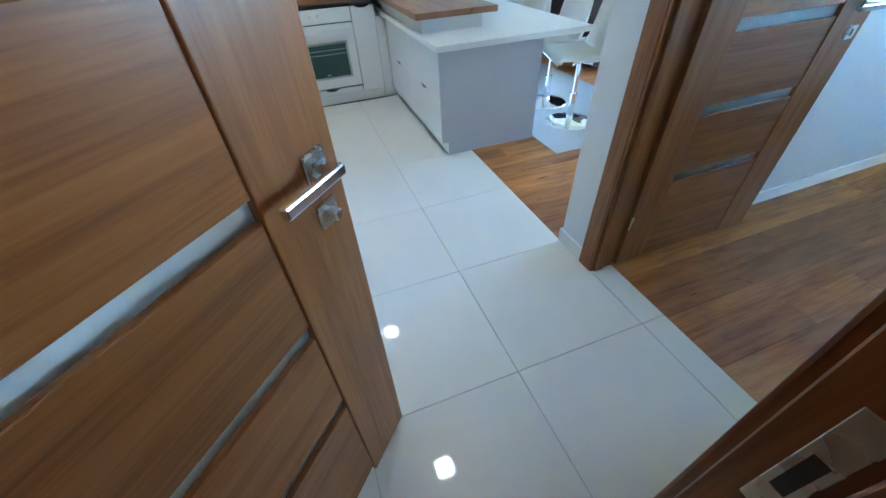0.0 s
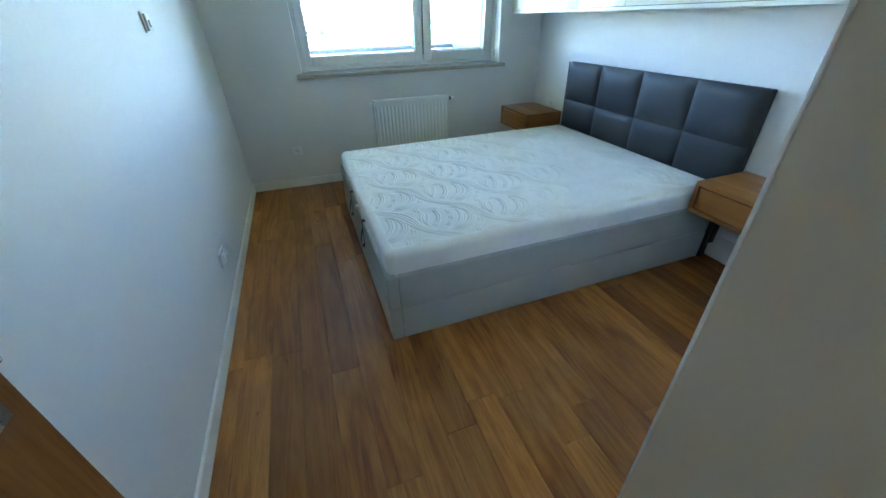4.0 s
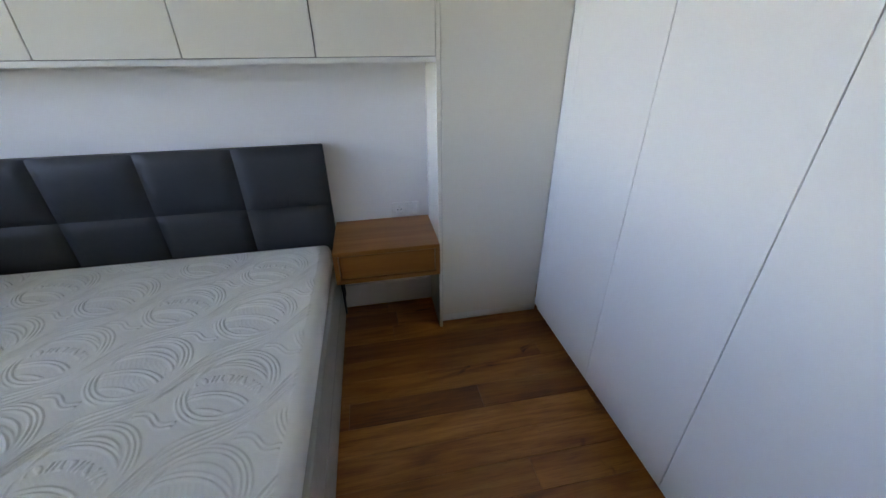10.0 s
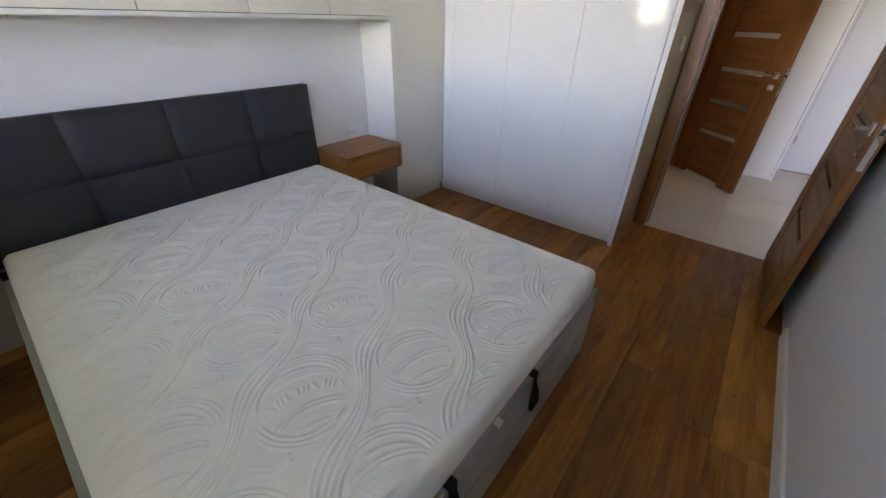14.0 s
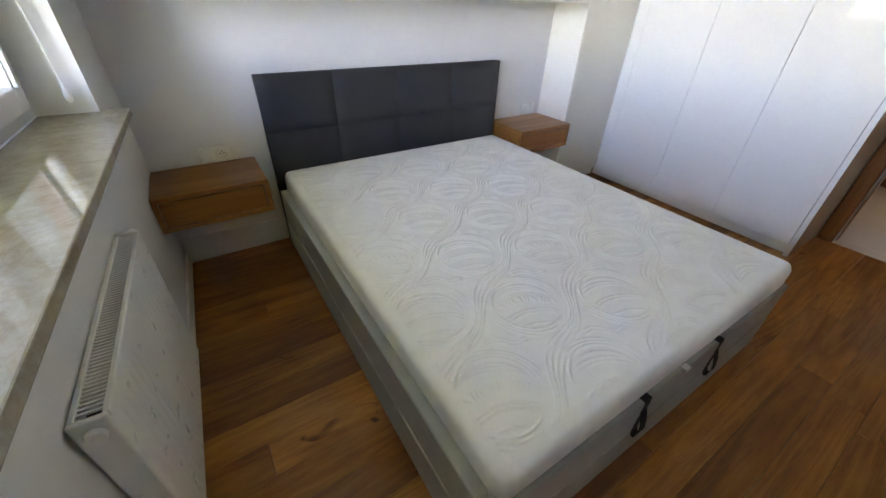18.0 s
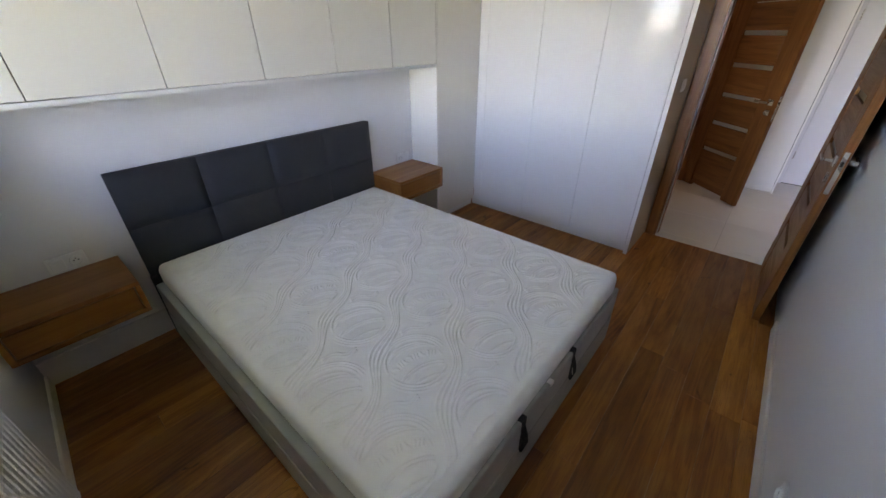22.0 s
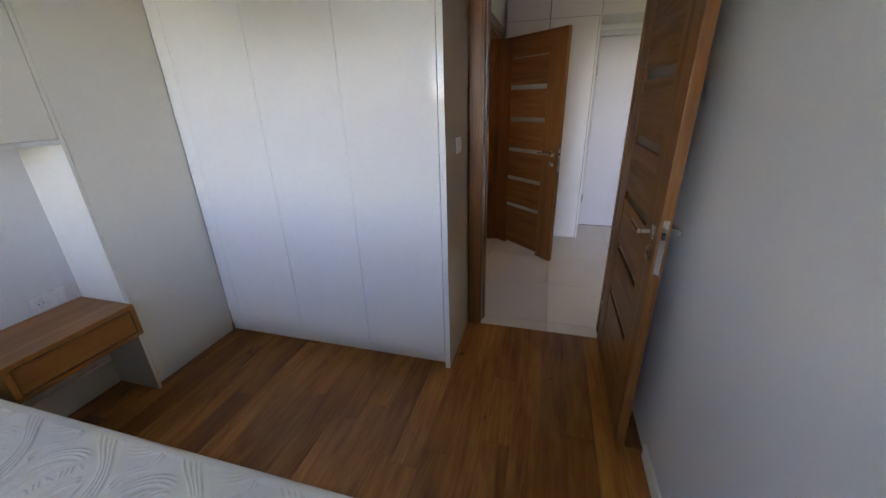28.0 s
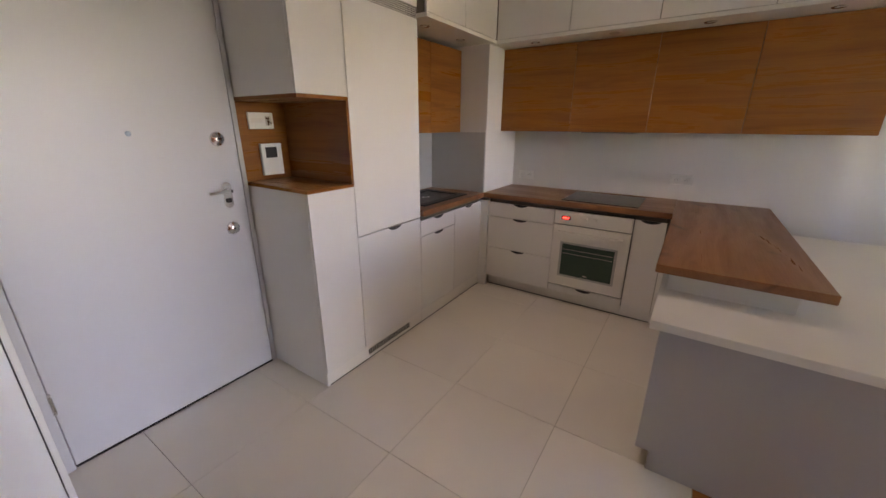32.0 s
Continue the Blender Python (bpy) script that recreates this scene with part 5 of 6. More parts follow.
# back base units
YB = 3.82
units = [(-0.70, -0.092, (0.105, 0.395, 0.690, 0.822)), (-0.09, 0.503, (0.105, 0.165)), (0.505, 0.715, (0.105, 0.822))]
for a, b, splits in units:
    u = thing("base_cabinet", "white gloss kitchen base cabinet", "cabinet", ((a + b) / 2, 4.12, 0.0), group="kitchen base cabinets")
    part("body", boxes((a, b, YB + 0.02, 4.43, 0.10, 0.835 if a != -0.09 else 0.162)), CARCASS, u)
    part("plinth", boxes((a, b, YB + 0.055, YB + 0.067, 0.0, 0.10)), SATIN, u)
    for z0, z1 in zip(splits, splits[1:]):
        front("drawer_front", u, a + 0.0015, b - 0.0015, YB, YB + 0.018, z0 + 0.002, z1 - 0.002, WHITEGLOSS)
        scoop(u, 0, (a + b) / 2, YB, z1 - 0.002, -0.0015)
solid("corner_filler", boxes((0.7165, 0.799, YB, YB + 0.016, 0.10, 0.722), (0.7165, 0.856, YB + 0.051, YB + 0.066, 0.0, 0.10), bev=0.001), WHITEGLOSS, "white gloss corner filler beside the peninsula", "cabinet")
solid("corner_filler", boxes((XK - 0.018, -0.702, YB - 0.02, YB + 0.016, 0.0, 0.835), bev=0.002), WHITEGLOSS, "white gloss corner filler of the kitchen", "cabinet")

oven = thing("oven", "white built-in oven with a green-tinted window", "oven", (0.205, 4.1, 0.165))
part("body", boxes((-0.088, 0.501, YB + 0.01, 4.40, 0.170, 0.834)), DARK, oven)
part("control_panel", boxes((-0.087, 0.500, YB - 0.012, YB + 0.010, 0.712, 0.822), bev=0.004, seg=2), SATIN, oven)
door = part("oven_door", boxes((-0.087, 0.500, YB - 0.018, YB + 0.010, 0.178, 0.704), bev=0.005, seg=2), SATIN, oven)
part("door_window", boxes((0.002, 0.408, YB - 0.0205, YB - 0.0175, 0.280, 0.552), bev=0.001), OVENGLASS, door, "green-tinted dark glass")
part("window_border", boxes((-0.016, 0.426, YB - 0.0195, YB - 0.0175, 0.264, 0.279), (-0.016, 0.426, YB - 0.0195, YB - 0.0175, 0.553, 0.568), (-0.016, 0.001, YB - 0.0195, YB - 0.0175, 0.279, 0.553), (0.409, 0.426, YB - 0.0195, YB - 0.0175, 0.279, 0.553)), WINGREY, door, "pale grey border of the oven window")
for z in (0.470, 0.505):
    part("rack_wire", boxes((0.012, 0.398, YB - 0.0212, YB - 0.0206, z, z + 0.003)), WINGREY, door)
part("badge", boxes((0.190, 0.222, YB - 0.0212, YB - 0.0206, 0.294, 0.303)), WINGREY, door)
part("handle", boxes((-0.045, 0.458, YB - 0.055, YB - 0.035, 0.640, 0.662), (-0.045, -0.02, YB - 0.036, YB - 0.017, 0.642, 0.660), (0.433, 0.458, YB - 0.036, YB - 0.017, 0.642, 0.660), bev=0.006, seg=3), SATIN, door, "white bar handle")
part("display", boxes((-0.03, 0.045, YB - 0.0135, YB - 0.0118, 0.752, 0.782)), DARK, oven)
part("clock_digits", boxes((-0.018, -0.006, YB - 0.0142, YB - 0.0134, 0.760, 0.774), (0.000, 0.012, YB - 0.0142, YB - 0.0134, 0.760, 0.774), (0.018, 0.030, YB - 0.0142, YB - 0.0134, 0.760, 0.774)), DISPLAY, oven)
for x in (0.160, 0.228):
    part("knob", moved(lathe([(0.0, 0.022), (0.017, 0.022), (0.020, 0.0), (0.0, 0.0)], 24), Matrix.Translation((x, YB - 0.012, 0.768)) @ Matrix.Rotation(radians(90), 4, "X")), SATIN, oven, smooth=False)
part("bottom_gap", boxes((-0.087, 0.500, YB + 0.001, YB + 0.012, 0.1695, 0.1775)), DARK, oven)

# worktop
top = thing("worktop", "brown oak-effect worktop with a peninsula", "worktop", (0.2, 4.1, 0.86))
part("sink_run", boxes((-1.329, XK + 0.03, 2.882, 3.795, 0.858, 0.9), bev=0.004, seg=2), WORKTOP_Y, top)
part("hob_run", boxes((-1.10, 0.733, 3.797, 4.429, 0.858, 0.9), bev=0.004, seg=2), WORKTOP_X, top)
part("peninsula", boxes((0.735, 1.327, 2.625, 4.429, 0.858, 0.8965), bev=0.004, seg=2), WORKTOP_Y, top)
part("shadow_gap", boxes((-1.30, XK - 0.022, 2.89, 3.79, 0.836, 0.857), (-0.70, 0.70, YB + 0.022, 4.40, 0.836, 0.857)), CARCASS, top)
hob = thing("hob", "black glass induction hob", "hob", (0.22, 4.08, 0.9))
part("glass", boxes((-0.06, 0.51, 3.85, 4.33, 0.9005, 0.905), bev=0.002), HOB, hob)
sink = thing("sink", "black granite kitchen sink", "sink", (-1.02, 3.3, 0.9))
part("rim", boxes((-1.26, -0.82, 3.00, 3.06, 0.9005, 0.910), (-1.26, -0.82, 3.56, 3.62, 0.9005, 0.910), (-1.26, -1.20, 3.06, 3.56, 0.9005, 0.910), (-0.88, -0.82, 3.06, 3.56, 0.9005, 0.910), bev=0.003), SINK, sink)
part("bowl", boxes((-1.20, -0.88, 3.06, 3.56, 0.9002, 0.902)), DARK, sink)
part("drain", moved(lathe([(0.0, 0.003), (0.03, 0.003), (0.034, 0.0)], 24), Matrix.Translation((-1.04, 3.31, 0.902))), STEEL, sink)

# wall cupboards with oak fronts and the boxed soffit
shaft = structure("wall_shaft", boxes((-1.329, -0.745, 3.80, 4.43, 0.9005, H)), WALL, "white boxed pipe shaft in the kitchen corner", "wall")
structure("splashback", boxes((-1.3295, -1.318, 2.89, 3.798, 0.901, 1.42), (-1.318, -0.75, 3.790, 3.7995, 0.901, 1.42)), SPLASH, "glossy glass splashback, dark reflection put into its grey", "splashback")
for a, b in ((2.882, 3.335), (3.338, 3.788)):
    u = thing("wall_cupboard", "oak-fronted kitchen wall cupboard", "cupboard", (-1.16, (a + b) / 2, 1.42), group="oak wall cupboards")
    part("body", boxes((-1.317, -1.02, a, b, 1.425, 2.07)), CARCASS, u)
    front("door", u, -1.018, -1.0, a + 0.0015, b - 0.0015, 1.42, 2.07, FRONTWOOD_Y)
xs = [-0.744, -0.125, 0.448, 1.018, 1.655]
for a, b in zip(xs, xs[1:]):
    u = thing("wall_cupboard", "oak-fronted kitchen wall cupboard", "cupboard", ((a + b) / 2, 4.25, 1.42), group="oak wall cupboards")
    part("body", boxes((a, b, 4.10, 4.429, 1.435, 2.095)), CARCASS, u)
    front("door", u, a + 0.0015, b - 0.0015, 4.08, 4.098, 1.43, 2.096, FRONTWOOD_X)
hood = thing("cooker_hood", "slim dark cooker hood under the oak cupboards", "cooker hood", (0.16, 4.2, 1.43))
part("filter", boxes((-0.03, 0.37, 4.11, 4.38, 1.422, 1.434)), ALU, hood)
soffit = thing("soffit", "white soffit box over the kitchen with small spotlights", "soffit", (0.2, 4.0, 2.09), kind="structure")
part("board", boxes((-1.329, -0.70, 2.88, 3.80, 2.10, 2.125), (-0.744, 1.66, 3.83, 4.43, 2.10, 2.125), (-0.744, -0.70, 3.80, 3.83, 2.10, 2.125), bev=0.001), SATIN, soffit)
fr = [(2.882, 3.335), (3.338, 3.826)]
for a, b in fr:
    front("top_door", soffit, -0.72, -0.701, a + 0.0015, b - 0.0015, 2.128, 2.70, WHITEGLOSS)
for a, b in zip([-0.698, -0.125, 0.448, 1.018], [-0.125, 0.448, 1.018, 1.655]):
    front("top_door", soffit, a + 0.0015, b - 0.0015, 3.832, 3.850, 2.128, 2.70, WHITEGLOSS)
part("core", boxes((-1.329, -0.722, 2.88, 3.80, 2.126, H - 0.002), (-0.722, 1.65, 3.852, 4.43, 2.126, H - 0.002)), CARCASS, soffit)
for x, y in ((-0.85, 3.06), (-0.87, 3.55), (-0.42, 3.95), (0.16, 3.95), (0.72, 3.95), (1.30, 3.95)):
    s = thing("spotlight", "small round recessed spotlight, switched off", "spotlight", (x, y, 2.10), group="kitchen spotlights")
    part("ring", moved(lathe([(0.020, -0.002), (0.033, -0.004), (0.035, 0.0), (0.020, 0.0), (0.020, -0.002)], 28), Matrix.Translation((x, y, 2.10))), STEEL, s, smooth=True)
    part("lens", moved(lathe([(0.0, -0.001), (0.020, -0.001)], 24), Matrix.Translation((x, y, 2.10))), FROST, s)

# peninsula below the worktop
pen = thing("peninsula_cabinet", "white gloss peninsula with drawers and an end panel", "cabinet", (1.15, 3.1, 0.0))
part("body", boxes((0.822, 1.545, 2.412, 3.80, 0.10, 0.722)), CARCASS, pen)
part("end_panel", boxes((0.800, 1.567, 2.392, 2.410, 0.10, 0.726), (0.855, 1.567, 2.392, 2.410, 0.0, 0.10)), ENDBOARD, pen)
part("back_panel", boxes((1.547, 1.566, 2.412, 4.0, 0.0, 0.726)), SATIN, pen)
part("plinth", boxes((0.855, 0.868, 2.412, YB + 0.05, 0.0, 0.10)), SATIN, pen)
for a, b in ((2.412, 3.10), (3.102, 3.80)):
    for z0, z1 in ((0.105, 0.42), (0.423, 0.722)):
        front("drawer_front", pen, 0.800, 0.820, a + 0.0015, b - 0.0015, z0, z1, WHITEGLOSS)
        scoop(pen, 1, (a + b) / 2, 0.800, z1, -0.0015)
part("riser", boxes((0.790, 1.24, 2.69, 4.40, 0.766, 0.857)), WHITEGLOSS, pen)
table = thing("table", "white table top joined to the kitchen peninsula", "table", (1.33, 3.2, 0.73))
part("tabletop", boxes((0.762, 1.905, 2.325, 4.20, 0.728, 0.765), bev=0.003, seg=2), SATIN, table)
part("table_leg", rods(((1.80, 4.05, 0.0), (1.80, 4.05, 0.728), 0.03)), CHROME, table)


# swivel chairs
def swivel_chair():
    c = thing("swivel_chair", "white leatherette swivel chair on a chrome trumpet base", "chair", (2.0, 2.515, 0.004), -107, group="chairs along the table")
    part("base_plate", moved(lathe([(0.0, 0.032), (0.02, 0.03), (0.10, 0.018), (0.175, 0.010), (0.192, 0.004), (0.192, 0.0), (0.0, 0.0)], 48), Matrix()), CHROME, c, smooth=True, local=True)
    part("column", rods(((0, 0, 0.02), (0, 0, 0.24), 0.029), n=24), CHROME, c, smooth=False, local=True)
    part("gas_lift", rods(((0, 0, 0.24), (0, 0, 0.475), 0.018), n=20), CHROME, c, local=True)
    part("seat_bracket", rods(((-0.075, -0.075, 0.472), (0.075, 0.075, 0.472), 0.010), ((-0.075, 0.075, 0.472), (0.075, -0.075, 0.472), 0.010)), CHROME, c, local=True)

    def shell(u, v, off=0.0):
        # v runs from the front edge of the seat up to the top of the back
        s = 2 * u - 1
        prof = [(-0.235, 0.500), (-0.21, 0.516), (-0.08, 0.500), (0.06, 0.488), (0.15, 0.508), (0.195, 0.60), (0.225, 0.73), (0.25, 0.86), (0.265, 0.955)]
        f = v * (len(prof) - 1)
        i = min(int(f), len(prof) - 2)
        k = f - i
        y, z = (prof[i][0] * (1 - k) + prof[i + 1][0] * k, prof[i][1] * (1 - k) + prof[i + 1][1] * k)
        half = 0.235 - 0.10 * max(0.0, v - 0.45) ** 1.2 - (0.04 if v < 0.04 else 0.0) - (0.05 * max(0.0, (v - 0.93) / 0.07) ** 2)
        lift = 0.055 * abs(s) ** 3 * math.sin(math.pi * min(1.0, v * 1.2)) * (1 if v < 0.8 else 0.6)
        return Vector((half * s, y - (0.06 * abs(s) ** 3 if v > 0.55 else 0.0), z + lift * (1 if v < 0.55 else 0.2)))

    bm = sheet(lambda u, v: shell(u, v), 18, 32)
    bmesh.ops.recalc_face_normals(bm, faces=bm.faces)
    bmesh.ops.solidify(bm, geom=bm.faces[:], thickness=0.026)
    part("seat_shell", bm, WHITELEATHER, c, smooth=True, local=True)
    return c


ch = swivel_chair()
for x, y, r in ((2.07, 2.99, -96), (2.06, 3.56, -88), (2.06, 3.98, -84)):
    copy_thing(ch, pose(x, y, 0.004, 0, 0, r))
solid("floor_mat", boxes((1.58, 2.75, 2.06, 4.1, 0.001, 0.004), bev=0.001), MAT_FILM, "clear plastic floor protector under the chairs", "mat")
sofa = thing("sofa", "dark brown sofa with a black blanket over its back", "sofa", (3.9, 3.9, 0.0))
part("base", boxes((3.2, 5.1, 3.55, 4.5, 0.05, 0.42), bev=0.04, seg=3), BROWNSOFA, sofa)
part("back", boxes((3.0, 3.24, 3.5, 4.5, 0.05, 0.84), bev=0.05, seg=3), BROWNSOFA, sofa)
blanket = solid("blanket", boxes((2.97, 3.28, 3.46, 4.1, 0.842, 0.925), bev=0.04, seg=3), BLACKCLOTH, "black folded blanket on the sofa back", "blanket")

# ceiling panels of hall and kitchen
for x, y in DOWNLIGHTS:
    s = thing("ceiling_light", "small square ceiling downlight, lit", "lamp", (x, y, H - 0.03), group="ceiling downlights")
    part("frame", boxes((x - 0.09, x + 0.09, y - 0.09, y - 0.075, H - 0.03, H - 0.001), (x - 0.09, x + 0.09, y + 0.075, y + 0.09, H - 0.03, H - 0.001),
                        (x - 0.09, x - 0.075, y - 0.075, y + 0.075, H - 0.03, H - 0.001), (x + 0.075, x + 0.09, y - 0.075, y + 0.075, H - 0.03, H - 0.001), bev=0.002), PLASTIC, s)
    part("diffuser", boxes((x - 0.075, x + 0.075, y - 0.075, y + 0.075, H - 0.024, H - 0.010)), LED, s)

# ---- bathroom seen through its door ----
wc = thing("toilet", "white wall-hung toilet under a chrome flush plate", "toilet", (-0.83, -0.62, 0.0))


def bowl(u, v):
    a = 2 * math.pi * u
    r = (0.55, 0.78, 0.95, 1.0, 1.0)[min(4, int(v * 4))] * (1 - (v * 4 % 1)) + (0.55, 0.78, 0.95, 1.0, 1.0)[min(4, int(v * 4) + 1)] * (v * 4 % 1) if v < 1 else 1.0
    x = 0.27 * math.cos(a) * r
    if x < 0:
        x = max(x, -0.27)
    return (-0.83 + x, -0.62 + 0.18 * math.copysign(abs(math.sin(a)) ** 0.8, math.sin(a)) * r, 0.10 + 0.30 * v)


part("bowl", sheet(bowl, 40, 8), CERAMIC, wc, smooth=True)
part("mount", boxes((-1.10, -0.95, -0.78, -0.46, 0.12, 0.40), bev=0.03, seg=3), CERAMIC, wc)
part("seat_lid", boxes((-1.09, -0.575, -0.795, -0.445, 0.402, 0.436), bev=0.016, seg=3), CERAMIC, wc)
part("fixing_cap", rods(((-1.02, -0.458, 0.21), (-1.02, -0.452, 0.21), 0.012)), DARK, wc)
fl = thing("flush_plate", "chrome flush plate set in the tiled wall", "flush plate", (-1.1, -0.6, 1.0))
part("plate", boxes((-1.1, -1.088, -0.72, -0.505, 0.925, 1.108), bev=0.003), CHROME, fl)
part("button", boxes((-1.088, -1.083, -0.702, -0.622, 0.945, 1.066), bev=0.0025, seg=2), CHROME, fl)
part("button", boxes((-1.088, -1.083, -0.618, -0.566, 0.945, 1.066), bev=0.0025, seg=2), CHROME, fl)
bl = thing("ceiling_light", "small square ceiling downlight, lit", "lamp", (0.1, -0.9, H - 0.03), group="ceiling downlights")
part("diffuser", boxes((0.02, 0.18, -0.98, -0.82, H - 0.024, H - 0.010)), BATHLED, bl)
part("frame", boxes((0.005, 0.195, -0.995, -0.805, H - 0.010, H - 0.001)), PLASTIC, bl)

# ---- outside the window ----
structure("loggia_wall", boxes((XO, 6.5, -1.70, -1.50, -0.6, 3.4)), STUCCO, "pale rough stucco side wall of the balcony", "wall")
structure("loggia_floor", boxes((XO, 6.6, -1.5, 3.0, -0.35, -0.12)), PAVER, "pale concrete balcony floor", "floor")
structure("loggia_ceiling", boxes((XO, 6.45, -1.7, 4.6, 2.46, 2.70)), SLAB, "off-white painted slab over the balcony", "ceiling")
structure("loggia_beam", boxes((6.4505, 6.6, -1.7, 4.6, 2.285, 2.70)), CONCRETE, "grey concrete edge beam of the balcony", "beam")
rail = thing("balcony_railing", "grey metal balcony railing", "railing", (6.5, 0.6, -0.12))
part("top_rail", boxes((6.47, 6.53, -1.50, 3.0, 1.035, 1.085), bev=0.008, seg=2), ALU, rail)
part("lower_rail", boxes((6.485, 6.515, -1.50, 3.0, 0.93, 0.96), bev=0.004), ALU, rail)
for k in range(5):
    y = -1.42 + 1.02 * k
    part("post", boxes((6.48, 6.52, y, y + 0.04, -0.12, 1.035), bev=0.003), ALU, rail)

GZ = -15.0
structure("ground", sheet(lambda u, v: (-600 + 4600 * u, -3000 + 6000 * v, GZ), 24, 24), GRASS, "meadow and park ground reaching the horizon", "ground")


def leaf_cloud(bm, centre, radius, count, size, rng):
    for _ in range(count):
        d = Vector((rng.gauss(0, 1), rng.gauss(0, 1), rng.gauss(0, 1))).normalized()
        p = Vector(centre) + Vector((d.x * radius[0], d.y * radius[1], d.z * radius[2])) * (0.55 + 0.5 * rng.random())
        a = Vector((rng.gauss(0, 1), rng.gauss(0, 1), rng.gauss(0, 1))).normalized()
        b = a.orthogonal().normalized()
        k = size * (0.6 + 0.8 * rng.random())
        q = [bm.verts.new(p + a * k), bm.verts.new(p + b * k * 0.8), bm.verts.new(p - a * k), bm.verts.new(p - b * k * 0.8)]
        bm.faces.new(q)


def tree(seed, height, at, material, label):
    rng = random.Random(seed)
    t = thing("tree", label, "tree", at, group="trees in the park")
    bm = bmesh.new()
    rod(bm, (0, 0, 0), (0.2, 0.1, height * 0.55), 0.28, 8, 0.14)
    for _ in range(6):
        z = height * (0.3 + 0.3 * rng.random())
        a = rng.random() * 6.28
        rod(bm, (0.1, 0.05, z), (math.cos(a) * height * 0.25, math.sin(a) * height * 0.25, z + height * 0.22), 0.10, 6, 0.03)
    part("trunk", bm, BARK, t, local=True)
    bm = bmesh.new()
    for _ in range(13):
        a, r = rng.random() * 6.28, height * 0.27 * rng.random() ** 0.5
        z = height * (0.42 + 0.45 * rng.random())
        leaf_cloud(bm, (math.cos(a) * r, math.sin(a) * r, z), (height * 0.16, height * 0.16, height * 0.13), 90, height * 0.035, rng)
    part("crown", bm, material, t, local=True)
    return t


kinds = [tree(1, 12.0, (170, 20, GZ), LEAF, "broad green park tree"), tree(2, 10.0, (150, -40, GZ), BUSH, "light green park tree"), tree(3, 14.0, (210, -10, GZ), LEAF, "tall dark green park tree")]
rng = random.Random(7)
for _ in range(230):
    d = 120 + 300 * rng.random() ** 1.1
    a = radians(-42 + 84 * rng.random())
    k = 0.5 + 0.42 * rng.random()
    copy_thing(kinds[rng.randrange(3)], pose(d * math.cos(a), d * math.sin(a), GZ, 0, 0, rng.random() * 360) @ Matrix.Scale(k, 4))


def woodland(name, label, category, count, near, far, width, tall, base, leaf, per, material, seed):
    """A wide belt of foliage: count clumps of loose leaf sprays between two distances from the house."""
    r = np.random.default_rng(seed)
    d = np.sqrt(near * near + (far * far - near * near) * r.random(count))
    a = np.radians(-46 + 92 * r.random(count))
    size = 0.7 + 0.6 * r.random(count)
    c = np.stack([d * np.cos(a), d * np.sin(a), GZ + base * size + 0.25 * tall * r.standard_normal(count)], -1)
    out = r.standard_normal((count, per, 3))
    out /= np.linalg.norm(out, axis=-1, keepdims=True)
    out[..., 2] = np.abs(out[..., 2]) * 1.1 - 0.25
    p = c[:, None] + out * np.array((width, width, tall)) * (0.5 + 0.55 * r.random((count, per, 1))) * size[:, None, None]
    u = r.standard_normal((count, per, 3))
    u /= np.linalg.norm(u, axis=-1, keepdims=True)
    v = np.cross(u, r.standard_normal((count, per, 3)))
    v /= np.linalg.norm(v, axis=-1, keepdims=True)
    k = leaf * (0.6 + 0.8 * r.random((count, per, 1)))
    verts = np.stack([p + u * k, p + v * k * 0.8, p - u * k, p - v * k * 0.8], 2).reshape(-1, 3)
    me = bpy.data.meshes.new(name)
    me.from_pydata(verts.tolist(), [], np.arange(len(verts)).reshape(-1, 4).tolist())
    me.materials.append(material)
    tagged(new(name, me), label, category, kind="stuff")


woodland("far_woods", "far belt of green woods, haze put into the leaf colour", "woods", 1300, 380, 1500, 17, 9, 5, 1.9, 60, HAZELEAF, 21)
woodland("park_woods", "dense green treetops of the park", "woods", 2400, 120, 420, 7.5, 3.6, 3.4, 0.38, 110, LEAF, 22)
woodland("shrubs", "yellow-green shrubs and young trees in the park", "shrubs", 1500, 46, 150, 3.6, 2.1, 1.3, 0.20, 110, BUSH, 23)


def block(at, w, d, h, rz, floors, cols, label):
    b = thing("apartment_building", label, "building", at, rz)
    part("walls", boxes((-w / 2, w / 2, -d / 2, d / 2, 0, h)), FACADE, b, local=True)
    part("roof", boxes((-w / 2 - 0.3, w / 2 + 0.3, -d / 2 - 0.3, d / 2 + 0.3, h, h + 0.5)), ROOF, b, local=True)
    for i in range(cols):
        for j in range(floors):
            x, z = -w / 2 + (i + 0.5) * w / cols, 1.2 + j * (h / floors)
            part("window", boxes((x - 0.8, x + 0.8, -d / 2 - 0.05, -d / 2 + 0.05, z, z + 1.5)), DARKPANE, b, local=True)
            part("window", boxes((x - 0.8, x + 0.8, d / 2 - 0.05, d / 2 + 0.05, z, z + 1.5)), DARKPANE, b, local=True)


block((140, 4.5, GZ), 25, 12, 12.0, 100, 4, 6, "white four-storey apartment building among trees")
block((168, -13.6, GZ), 6, 10, 9.0, 96, 3, 2, "low white building behind the apartment house")
for y in (-19.3, -20.7):
    m = thing("lamp_mast", "tall white floodlight mast", "mast", (118, y, GZ), group="floodlight masts")
    part("pole", rods(((118, y, GZ), (118, y, -1.8), 0.26), n=12), FACADE, m)
    part("floodlight", boxes((117.4, 118.6, y - 0.55, y + 0.55, -1.8, -1.4)), FACADE, m)

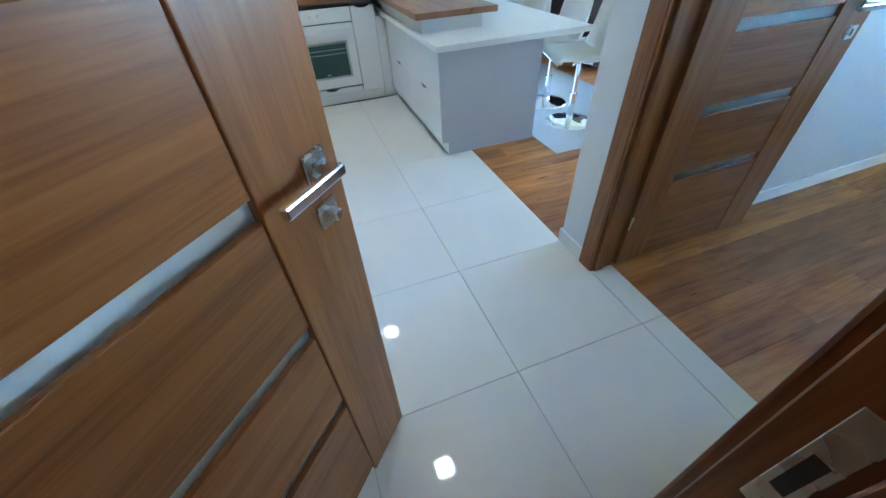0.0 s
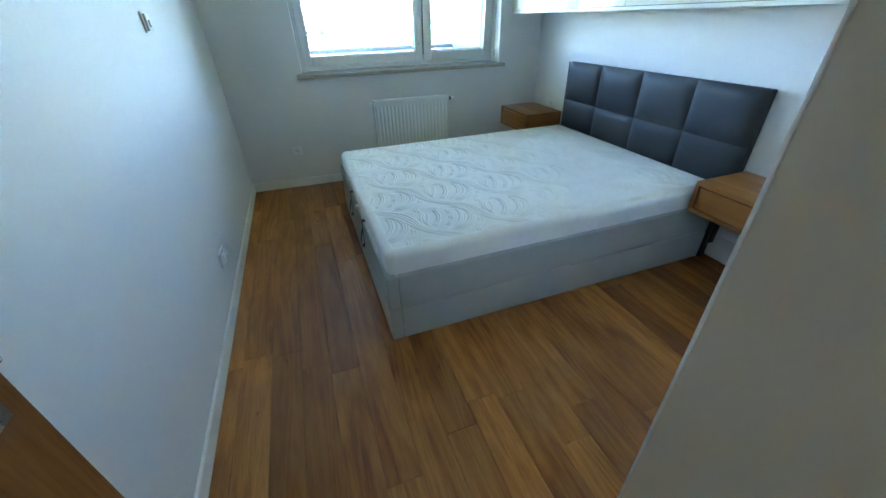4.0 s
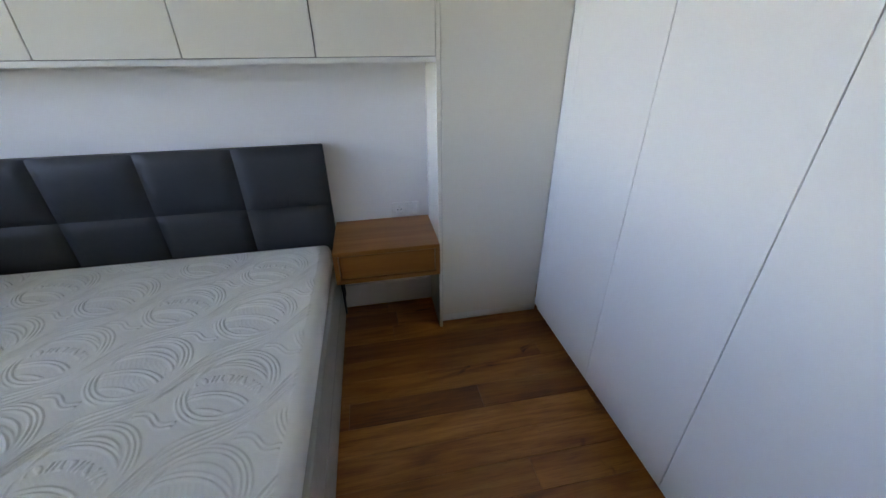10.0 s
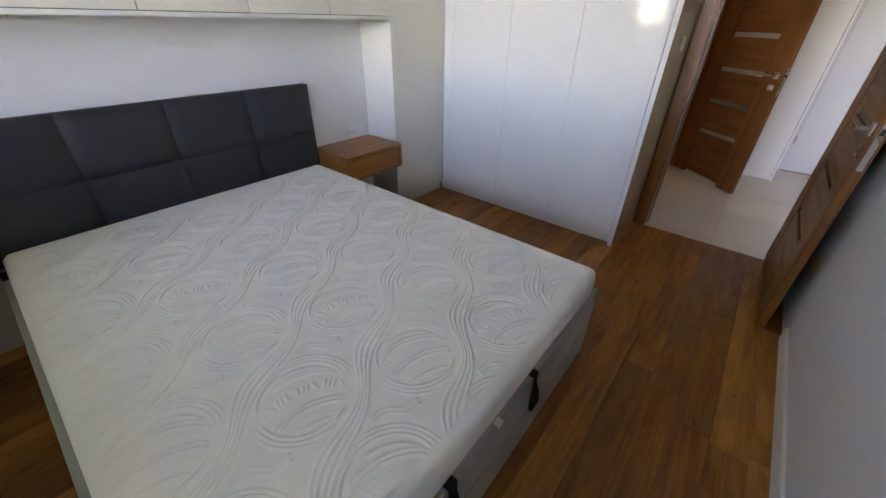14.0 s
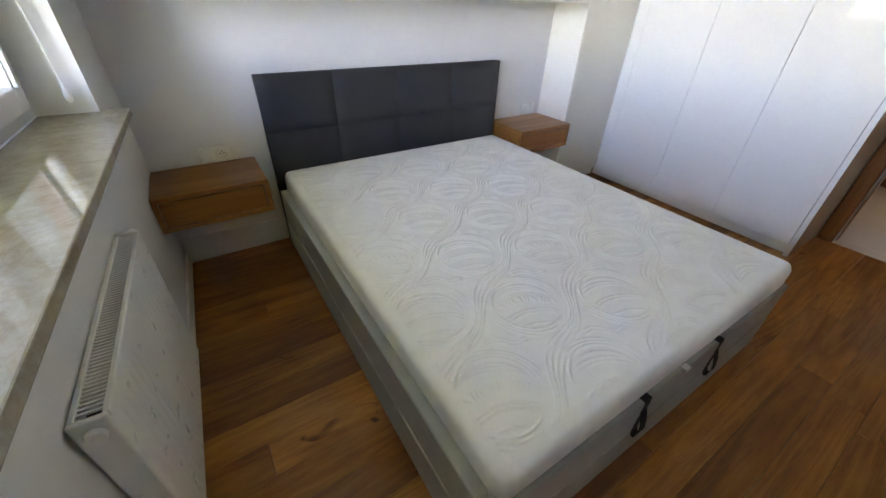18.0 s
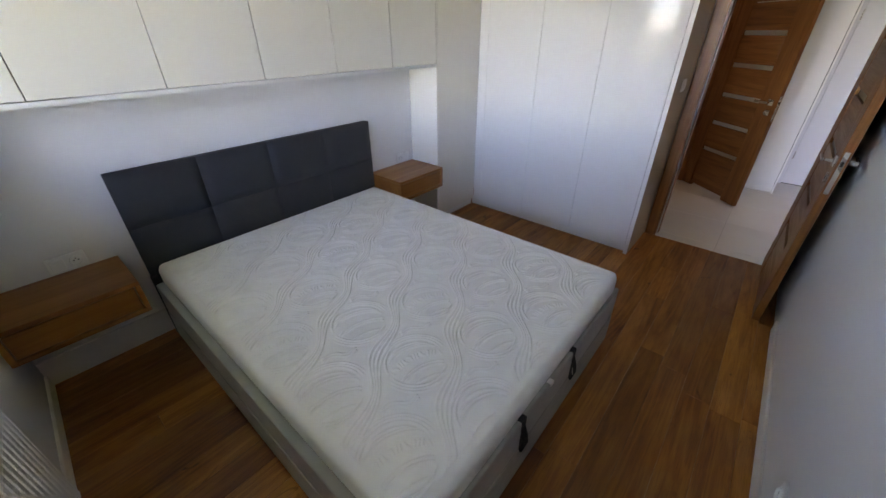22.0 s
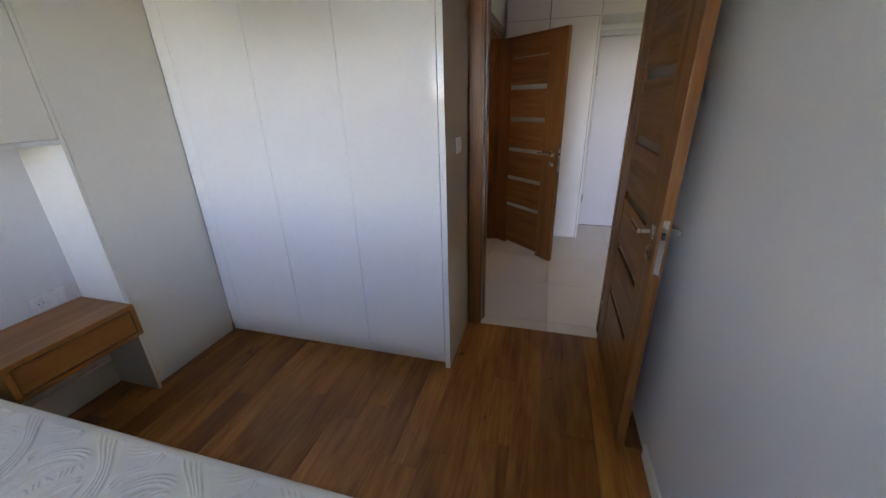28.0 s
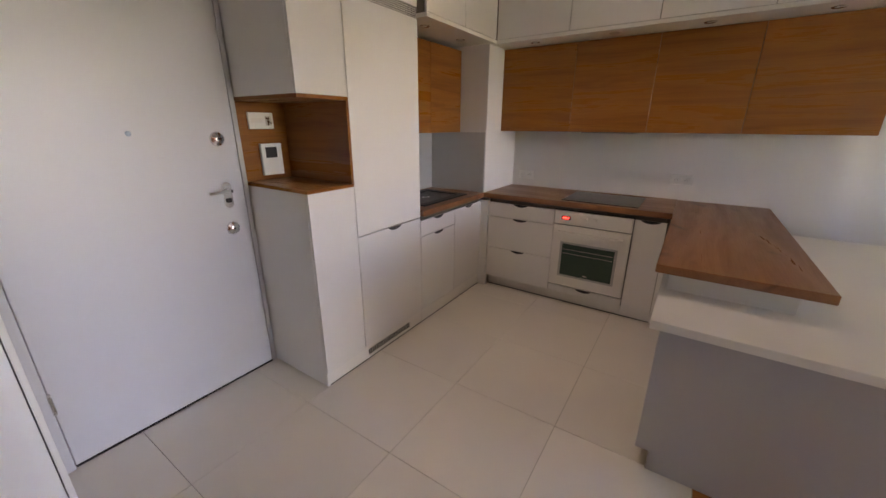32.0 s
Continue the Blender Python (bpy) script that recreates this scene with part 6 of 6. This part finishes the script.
# ---- floor pieces ----
rng = random.Random(11)
PW = 0.1295
known = {0: [2.15], -2: [2.26], -4: [2.33], -5: [2.06], -6: [2.19]}


def plank_rows(parent, x0, x1, y0, y1, first, joints, beyond=0.0):
    k = math.floor((y0 - first) / PW)
    while first + k * PW < y1:
        a, b = max(y0, first + k * PW), min(y1, first + (k + 1) * PW)
        cuts = list(joints.get(k + 1, []))
        x = x0 - rng.random() * 0.9
        ends = []
        if cuts:
            x = cuts[0]
            while x > x0:
                ends.append(x)
                x -= rng.choice((0.45, 0.7, 0.95, 1.2))
            x = cuts[0]
        while x < x1:
            x += rng.choice((0.6, 0.9, 1.2, 1.5, 1.8))
            ends.append(x)
        ends = sorted(e for e in ends if x0 + 0.08 < e < x1 - 0.08)
        for p, q in zip([x0] + ends, ends + [x1 + beyond]):
            if b - a > 0.01:
                part("plank", boxes((p + 0.0004, q - 0.0004, a + 0.0004, b - 0.0004, -0.012, 0.0), bev=0.0013), FLOORWOOD, parent)
        k += 1


plank_rows(floor_bed, 1.16, XW, YH, YS, 0.455, known, 0.12)
plank_rows(floor_living, 1.04, 6.8, 1.222, 4.62, 1.29, {})

GX, GY, S = 0.436, 0.602, 0.602
for i in range(-4, 3):
    for j in range(-5, 8):
        x0, y0 = GX + i * S, GY + j * S
        cells = [(max(x0, -1.33), min(x0 + S, 1.16 if y0 + S < 1.25 else 1.04), max(y0, -1.88), min(y0 + S, 4.43))]
        for a, b, c, d in cells:
            if b - a > 0.02 and d - c > 0.02:
                part("tile", boxes((a + 0.0011, b - 0.0011, c + 0.0011, d - 0.0011, -0.006, 0.0), bev=0.0006), TILE, floor_hall)

# the window wall, and all that is fixed to it, stands slightly out of square
OUT_OF_SQUARE = Matrix.Translation((XW, -1.55, 0)) @ Matrix.Rotation(radians(-2.3), 4, "Z") @ Matrix.Translation((-XW, 1.55, 0))
for ob in (wall_window, window_sill, win, cord, cord_fixed, vent, rad, window_socket, base_window):
    ob.matrix_basis = OUT_OF_SQUARE @ ob.matrix_basis
